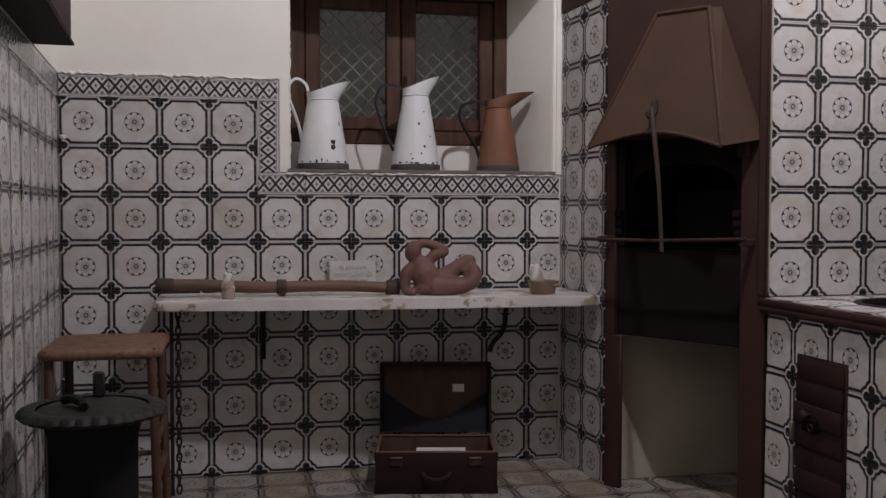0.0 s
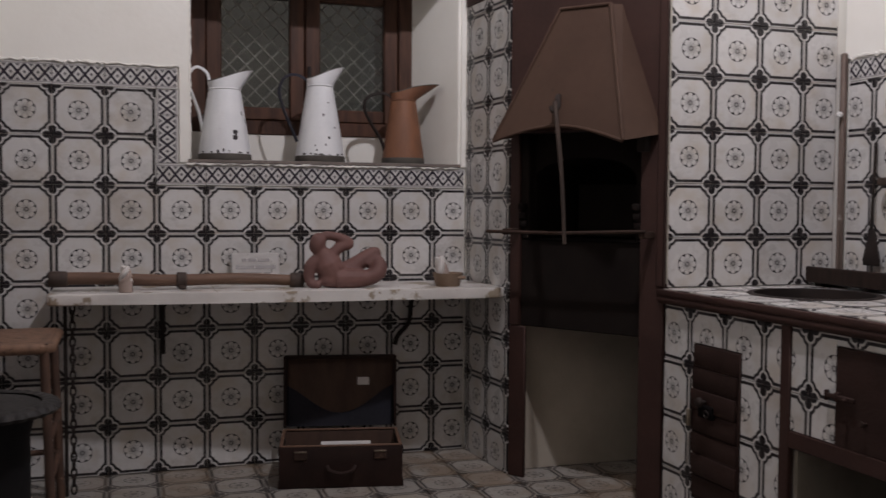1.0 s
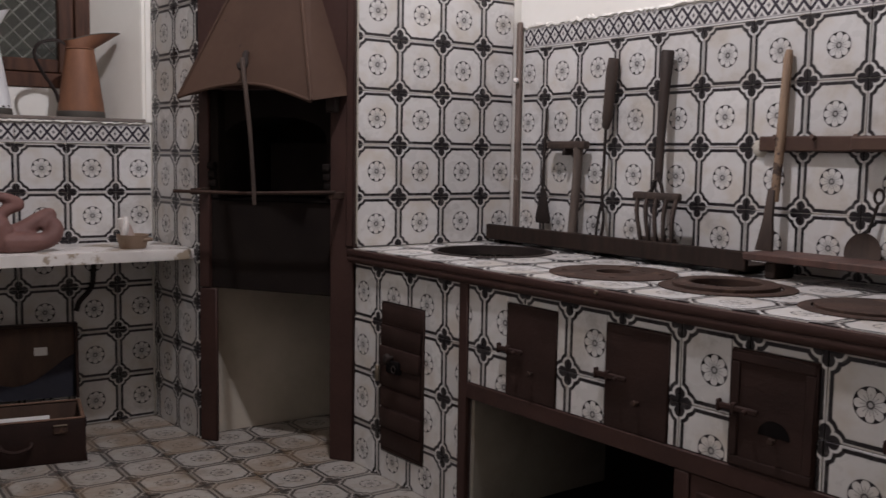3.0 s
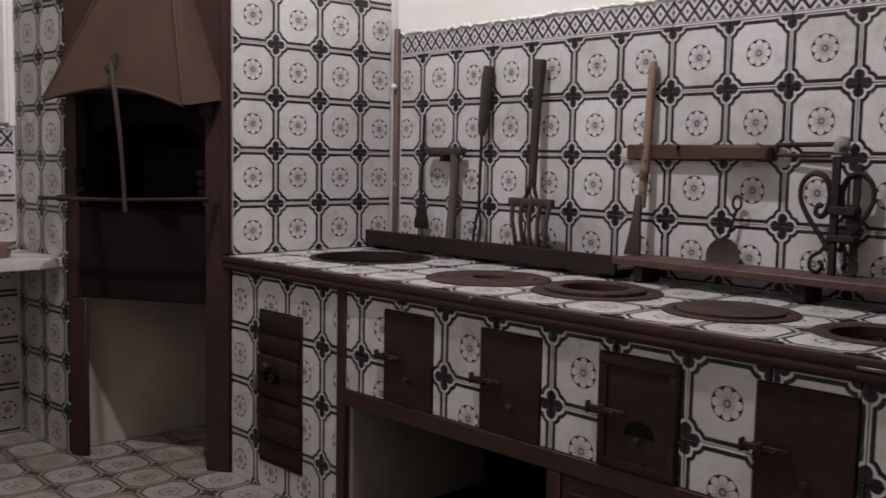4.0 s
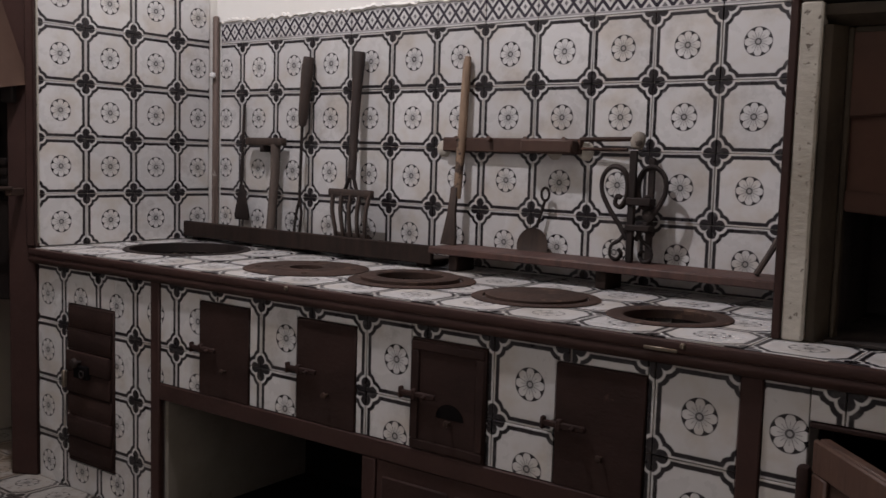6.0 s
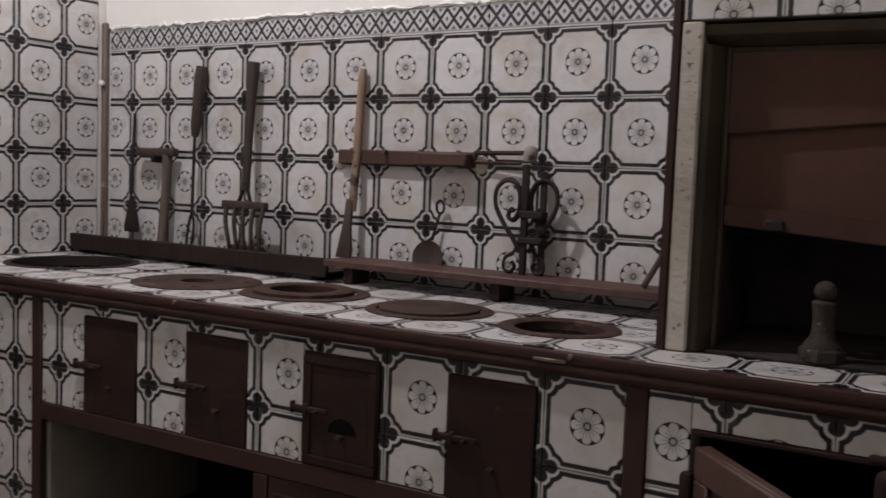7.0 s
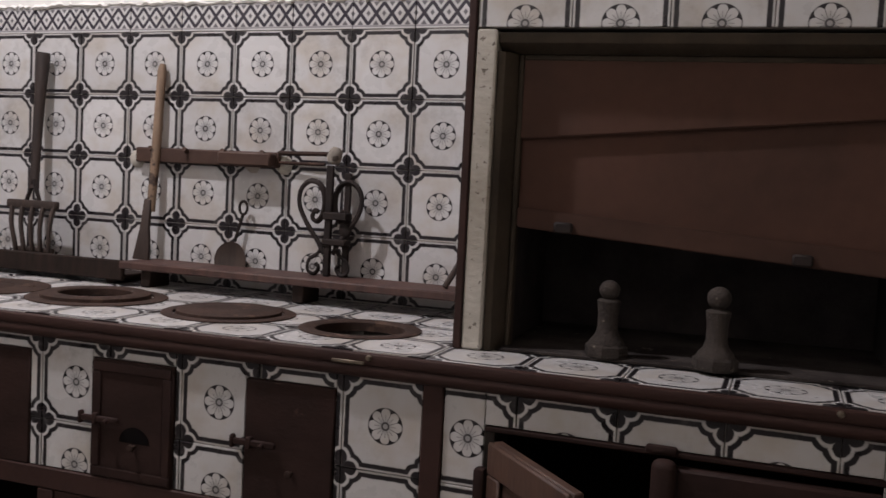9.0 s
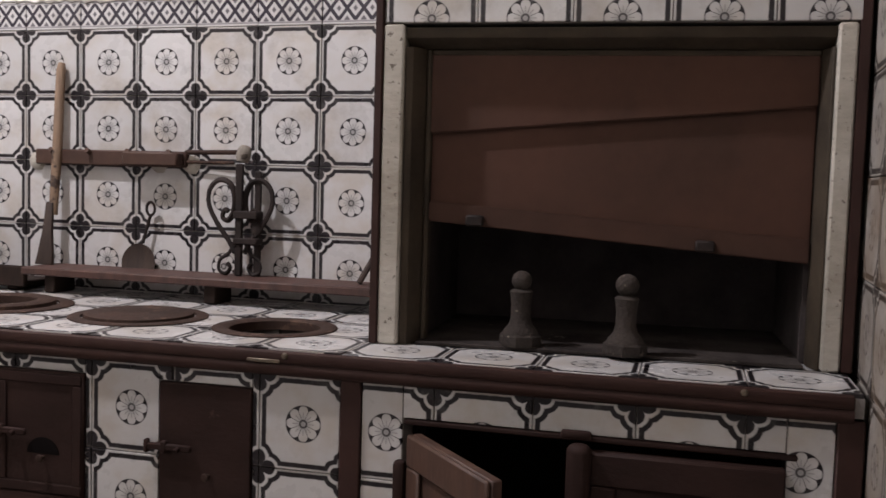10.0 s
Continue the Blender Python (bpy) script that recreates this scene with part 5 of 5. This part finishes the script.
for x, y in ((sx0 + 0.02, sy0 + 0.02), (sx1 - 0.02, sy0 + 0.02), (sx0 + 0.02, sy1 - 0.02), (sx1 - 0.02, sy1 - 0.02)):
    ox, oy = (0.012 if x > 0.25 else -0.0), (-0.012 if y < -0.5 else 0.012)
    part("leg", tube(bmesh.new(), [(x, y, sz - 0.02), (x + ox, y + oy, 0.3), (x + 1.6 * ox, y + 1.6 * oy, 0.0)], 0.016, 10), RATTAN, stool)
for z in (0.19, 0.33):
    part("stretcher", tube(bmesh.new(), [(sx0 + 0.02, sy1 - 0.01, z), (sx1 - 0.01, sy1 - 0.01, z)], 0.011, 8), RATTAN, stool)
    part("stretcher", tube(bmesh.new(), [(sx1 - 0.005, sy0 + 0.01, z), (sx1 - 0.005, sy1 - 0.01, z)], 0.011, 8), RATTAN, stool)
for s in (1, -1):
    c = (sx0 + sx1) / 2
    part("brace", tube(bmesh.new(), [(c + s * 0.18, sy1 - 0.01, sz - 0.13), (c + s * 0.11, sy1 - 0.01, sz - 0.03)], 0.008, 8), RATTAN, stool)

# brazier
CASTI = mottled("dusty_cast_iron", (0.007, 0.007, 0.008), (0.013, 0.012, 0.012), 9, 0.75, 0.4, 0.0, spec=0.15)
DUSTY = mottled("grey_dusty_metal", (0.034, 0.031, 0.029), (0.013, 0.012, 0.012), 9, 0.6, 0.6, 0.2, spots=((0.06, 0.054, 0.05), 0.68, 22), spec=0.3)
braz = thing("brazier", "black iron brazier with a wide ribbed rim and grey lid", "brazier", at=(0.312, -1.36, 0.0))
part("drum", lathe(bmesh.new(), [(0, 0.01), (0.122, 0.0), (0.126, 0.02), (0.118, 0.06), (0.12, 0.5), (0.132, 0.55), (0.14, 0.562)], 40), CASTI, braz)
bm = bmesh.new()
rings = []
for i in range(176):
    a = 2 * math.pi * i / 176
    k = 0.012 * (abs(math.sin(a * 15)) ** 0.5) - 0.014
    rings.append([bm.verts.new((r * math.cos(a), r * math.sin(a), z)) for r, z in ((0.132, 0.57), (0.165, 0.564 - k / 3), (0.192 + k, 0.564), (0.204 + k, 0.575), (0.196 + k, 0.589 + k / 3), (0.172, 0.596 + k / 3), (0.15, 0.59))])
for i in range(176):
    a, b = rings[i], rings[(i + 1) % 176]
    for k in range(6):
        bm.faces.new((a[k], b[k], b[k + 1], a[k + 1]))
part("rim", bm, DUSTY, braz, "ribbed grey iron rim")
part("lid", lathe(bmesh.new(), [(0.148, 0.584), (0.136, 0.589), (0.075, 0.596), (0, 0.598)], 40), DUSTY, braz, "dusty grey lid")
part("lug", boxed(0.0, 0.034, 0.1, 0.116, 0.592, 0.668, 0.007, m=pose(0, 0, 0, 0, 0, 8)), DUSTY, braz, "flat upright handle lug")
part("grip", tube(bmesh.new(), smooth_path([(-0.075, -0.02, 0.612), (-0.05, -0.035, 0.618), (-0.02, -0.07, 0.612), (-0.01, -0.1, 0.606)]), 0.013, 8), CASTI, braz)

# wall cupboard on the west wall
cup = thing("wall_cupboard", "dark wooden wall cupboard hung above the tiles", "cupboard")
CW = plane_frame((0.0607 * 0.75, -0.75), -WEST_D)  # runs toward the camera; its depth is along -z
part("carcass", boxed(0.0, 1.2, 1.7, 2.4, -0.11, -0.003, 0.004, m=CW), DOOR, cup)
part("end_panel", boxed(-0.012, -0.0005, 1.715, 2.39, -0.1, -0.014, 0.003, m=CW), WOOD, cup)
for q in ((1.715, 1.755, -0.1, -0.014), (2.35, 2.39, -0.1, -0.014), (1.7555, 2.3495, -0.1, -0.078), (1.7555, 2.3495, -0.036, -0.014)):
    part("end_stile", boxed(-0.019, -0.0125, *q, 0.002, m=CW), DOOR, cup)
part("door", boxed(0.01, 0.58, 1.71, 2.39, -0.128, -0.1105, 0.004, m=CW), DOOR, cup)
part("door", boxed(0.6, 1.19, 1.71, 2.39, -0.128, -0.1105, 0.004, m=CW), DOOR, cup)
bm = boxed(-0.02, 1.21, 1.688, 1.699, -0.135, -0.003, 0.003, m=CW)
part("bottom_moulding", bm, DOOR, cup)

# ---- racks and tools on the east wall ----
WX = 3.362  # tile face
FORK_WOOD = mottled("black_handle_wood", (0.04, 0.025, 0.019), (0.018, 0.012, 0.01), 6, 0.65, 0.3, stretch=(6, 6, 1))
MALLET_WOOD = mottled("grey_worn_wood", (0.125, 0.095, 0.077), (0.06, 0.044, 0.036), 6, 0.75, 0.3, stretch=(6, 6, 1))
RAIL_WOOD = mottled("reddish_worn_wood", (0.1, 0.049, 0.037), (0.048, 0.025, 0.02), 4, 0.6, 0.4, stretch=(1, 7, 1), spots=((0.2, 0.12, 0.09), 0.72, 12))
rack = thing("tool_rack", "dark wooden trough rack standing behind the hob rings", "rack")
part("front_board", boxed(3.195, 3.213, -2.34, -1.05, 0.838, 0.9, 0.004), RACK_WOOD, rack)
part("bottom_board", boxed(3.2135, 3.35, -2.33, -1.055, 0.84, 0.855, 0.003), RACK_WOOD, rack)
for y in (-1.1, -1.68, -2.28):
    part("foot", boxed(3.215, 3.34, y - 0.02, y + 0.02, 0.8255, 0.8395, 0.003), RACK_WOOD, rack)
rail = thing("tool_rail", "long reddish-brown wooden rail raised on blocks", "rail")
part("plank", boxed(3.19, 3.354, -3.565, -2.33, 0.876, 0.899, 0.004), RAIL_WOOD, rail)
for y in (-2.42, -2.95, -3.48):
    part("support", boxed(3.205, 3.3, y - 0.018, y + 0.018, 0.8255, 0.8755, 0.003), RACK_WOOD, rail)

AT = 3.325
# stove poker with a spatula blade
th = thing("fire_spatula", "thin iron fire spatula leaning on the tiles", "tool", "fire tools on the wall")
part("rod", tube(bmesh.new(), [(3.35, -1.238, 1.37), (AT, -1.25, 1.05)], 0.006, 8), IRON, th)
part("blade", prism(bmesh.new(), [(-0.012, 0.14), (0.012, 0.14), (0.045, 0.02), (0.04, 0.0), (-0.04, 0.0), (-0.045, 0.02)], -0.002, 0.002, m=pose(AT, -1.256, 0.912, 0, 0, 90), bevel=0.0008), IRON, th)
# mallet
th = thing("mallet", "wooden mallet with a dark crosswise head", "tool", "fire tools on the wall")
part("handle", tube(bmesh.new(), [(AT - 0.03, -1.458, 0.862), (AT - 0.005, -1.455, 1.1), (AT, -1.452, 1.215)], [0.017, 0.018, 0.019], 12), MALLET_WOOD, th)
part("head", boxed(AT - 0.016, AT + 0.016, -1.5, -1.288, 1.21, 1.24, 0.006, seg=2), TOOL_WOOD, th)
part("peg", boxed(AT - 0.02, AT + 0.03, -1.395, -1.38, 1.185, 1.21, 0.003), IRON, th)
# tongs
th = thing("fire_tongs", "iron fire tongs with a thick dark handle", "tool", "fire tools on the wall")
part("grip", tube(bmesh.new(), [(3.335, -1.618, 1.54), (3.33, -1.616, 1.5), (AT, -1.602, 1.32), (AT, -1.597, 1.285)], [0.02, 0.023, 0.019, 0.012], 12), TOOL_WOOD, th)
part("stem", tube(bmesh.new(), [(AT, -1.597, 1.29), (AT, -1.588, 1.0)], 0.006, 8), IRON, th)
for s in (-1, 1):
    part("prong", tube(bmesh.new(), smooth_path([(AT, -1.588, 1.01), (AT, -1.586 + s * 0.013, 0.96), (AT - 0.005, -1.582 + s * 0.014, 0.9), (AT - 0.01, -1.58 + s * 0.006, 0.858)]), 0.0055, 8), IRON, th)
# broad fork
th = thing("broad_fork", "old broad fork with a long dark wooden handle", "tool", "fire tools on the wall")
part("handle", tube(bmesh.new(), [(3.325, -1.885, 1.549), (3.325, -1.884, 1.538), (3.316, -1.883, 1.407), (3.302, -1.887, 1.244), (3.284, -1.898, 1.1)], [0.02, 0.023, 0.018, 0.0155, 0.015], 12), FORK_WOOD, th)
part("crossbar", boxed(3.266, 3.29, -2.004, -1.796, 1.035, 1.062, 0.006, seg=2), TOOL_WOOD, th)
for k in range(5):
    y, yb = -1.812 - 0.044 * k, -1.845 - 0.036 * k
    part("tine", tube(bmesh.new(), smooth_path([(3.278, y, 1.04), (3.262, 0.6 * y + 0.4 * yb, 0.985), (3.258, yb, 0.92), (3.268, yb, 0.868)]), [0.0165] * 6 + [0.0155] * 13, 8, 0.5), TOOL_WOOD, th)
part("lower_band", boxed(3.262, 3.28, -1.998, -1.838, 0.892, 0.908, 0.004), TOOL_WOOD, th)
for s in (-1, 1):
    part("strut", tube(bmesh.new(), [(3.277, -1.904, 1.13), (3.278, -1.9 + s * 0.028, 1.058)], 0.007, 8), IRON, th)
# oven peel or paddle
th = thing("paddle", "pale worn wooden paddle with a darkened blade", "tool", "fire tools on the wall")
part("handle", tube(bmesh.new(), [(3.347, -2.351, 1.514), (3.344, -2.35, 1.492), (3.333, -2.346, 1.252), (3.318, -2.343, 1.05)], [0.01, 0.014, 0.015, 0.0135], 12), HANDLE, th)
part("blade", prism(bmesh.new(), [(-0.013, 0.19), (0.012, 0.19), (0.015, 0.1), (0.022, 0.05), (0.031, 0.0), (-0.031, 0.0), (-0.025, 0.05), (-0.016, 0.1)], -0.006, 0.006, m=pose(3.285, -2.338, 0.899, 8, 0, 90), bevel=0.002), TOOL_WOOD, th, "dark scorched blade")
# skimmer
th = thing("skimmer", "small dark iron skimmer with an eyelet handle", "tool", "fire tools on the wall")
part("disc", lathe(bmesh.new(), [(0, 0.0), (0.045, 0.002), (0.056, 0.01), (0.058, 0.013), (0.05, 0.009), (0, 0.004)], 30, m=pose(3.345, -2.635, 0.915, 0, -84, 0)), TOOL_WOOD, th)
part("stem", tube(bmesh.new(), [(3.34, -2.645, 0.975), (3.345, -2.668, 1.06)], 0.005, 8), IRON, th)
part("eyelet", tube(bmesh.new(), [(3.338, -2.673 + 0.014 * math.cos(a), 1.08 + 0.02 * math.sin(a)) for a in [2 * math.pi * i / 16 for i in range(17)]], 0.0045, 6), IRON, th)
# wooden peg board with iron arm
pb = thing("peg_board", "brown wooden peg board fixed to the tiles", "rack")
part("board", boxed(3.336, 3.361, -2.79, -2.262, 1.205, 1.252, 0.004), WOOD, pb)
for y in (-2.33, -2.46, -2.6, -2.74):
    part("peg", tube(bmesh.new(), [(3.336, y, 1.245), (3.32, y, 1.25)], 0.008, 8), WOOD, pb)
part("thick_block", boxed(3.295, 3.3355, -2.785, -2.6, 1.207, 1.248, 0.005), WOOD, pb)
part("arm", tube(bmesh.new(), [(3.345, -2.785, 1.25), (3.335, -2.96, 1.253)], 0.007, 8), RUST, pb)
part("arm", tube(bmesh.new(), [(3.345, -2.785, 1.222), (3.335, -2.95, 1.222)], 0.005, 8), RUST, pb)
for y in (-2.255, -2.69, -2.8):
    part("plaster_dab", lathe(bmesh.new(), [(0, 0.011), (0.018, 0.009), (0.03, 0.0)], 9, m=pose(WX, y, 1.215, 0, -90, 20)), CHIPPED, pb, "dab of white plaster")
# scrolled iron bracket
DAB = mottled("dirty_old_plaster", (0.3, 0.27, 0.225), (0.2, 0.17, 0.14), 18, 0.9, 0.9, spots=((0.1, 0.08, 0.065), 0.6, 40), dist=0.006)
sc = thing("scroll_bracket", "wrought iron bracket with scrolls and a pale stone knob", "bracket")
SX, SY = 3.29, -2.993
part("bar", boxed(SX - 0.006, SX + 0.008, SY - 0.011, SY + 0.011, 0.9, 1.22, 0.003), IRON, sc)
part("bar", boxed(SX + 0.012, SX + 0.024, SY - 0.06, SY - 0.04, 0.9, 1.2, 0.003), IRON, sc)
part("knob", lathe(bmesh.new(), [(0, -0.027), (0.016, -0.024), (0.022, -0.009), (0.02, 0.011), (0.012, 0.023), (0, 0.024)], 14, m=pose(SX + 0.02, SY - 0.002, 1.249, 8, 12, 0)), DAB, sc, "rough pale stone knob")


def scroll(side, x):
    """A heart-shaped scroll in the wall's plane, curled at both ends."""
    q = [(0.012, 0.965), (0.032, 1.0), (0.07, 1.05), (0.096, 1.1), (0.094, 1.145), (0.066, 1.172), (0.032, 1.165), (0.014, 1.13), (0.016, 1.085), (0.034, 1.058), (0.052, 1.066), (0.046, 1.088), (0.034, 1.084)]
    part("scroll", tube(bmesh.new(), smooth_path([(x, SY + side * a, z) for a, z in q], 5), 0.0095, 8, 0.7), IRON, sc)
    q = [(0.012, 1.0), (0.03, 0.965), (0.058, 0.945), (0.062, 0.915), (0.04, 0.905), (0.026, 0.922), (0.036, 0.936)]
    part("scroll", tube(bmesh.new(), smooth_path([(x, SY + side * a, z) for a, z in q], 5), 0.007, 8, 0.7), IRON, sc)


scroll(1, SX)
scroll(-1.0, SX + 0.012)
for z, w in ((1.075, 0.011), (1.0, 0.009)):
    part("collar", boxed(SX - 0.012, SX + 0.03, SY - 0.062, SY + 0.014, z - w, z + w, 0.003), IRON, sc)
part("rosette", lathe(bmesh.new(), [(0.02, 0.0), (0.017, 0.007), (0.006, 0.011), (0, 0.011)], 12, m=pose(SX + 0.012, SY - 0.05, 1.035, 0, -90, 0)), IRON, sc)
# short stick by the fireplace
th = thing("short_stick", "short dark stick leaning on the tiles beside the fireplace", "stick")
part("rod", tube(bmesh.new(), [(3.27, -3.371, 0.903), (3.3, -3.394, 0.96), (3.35, -3.425, 1.05)], 0.009, 8), TOOL_WOOD, th)

# ---- tiles of walls and floor ----
lay(wall_north, NORTH, 0, 0, [(0.002, 2.153, 0, 1.2), (0.002, 0.8, 1.2, 1.6)])
lay(wall_north, NORTH, 0.0, 1.6, [(0.002, 0.885, 1.6, 1.69)], BORDER, (0.2, 0.09), "border_tile")
lay(wall_north, NORTH, 0.8, 1.203, [(0.8, 2.15, 1.203, 1.293)], BORDER, (0.2, 0.09), "border_tile")
UPRIGHT = NORTH @ pose(0.889, 1.293, 0, 0, 0, 90)
lay(wall_north, UPRIGHT, 0, 0, [(0.0, 0.306, 0.0, 0.089)], BORDER, (0.2, 0.09), "border_tile")
lay(wall_west, WEST, wlen, 0, [(0.1, wlen - 0.002, 0, 1.6)])
lay(wall_west, WEST, wlen, 1.6, [(0.1, wlen - 0.002, 1.6, 1.69)], BORDER, (0.2, 0.09), "border_tile")
lay(wall_return, RET, 0.047, -0.03, [(0.012, 0.462, 0, 2.02)])
lay(wall_chimney, BLOCK, 2.573, 0.0134, [(2.58, 3.33, 0.826, 2.45)])
lay(wall_east, EAST, 0.0047, 0.0174, [(1.07, 3.57, 0.826, 1.6174)])
lay(wall_east, EAST, 0.0047, 1.6174, [(1.07, 3.57, 1.6174, 1.7074)], BORDER, (0.2, 0.09), "border_tile")
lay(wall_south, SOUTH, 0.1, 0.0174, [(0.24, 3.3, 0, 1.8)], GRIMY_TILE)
FLOOR = Matrix.Identity(4)
lay(floor, FLOOR, 0.0, 0.0, [(0.0, 2.6, -1.8, 0.0), (2.6, 3.0, -0.8, -0.41), (0.28, 2.6, -4.58, -1.8)], FLOOR_TILE)
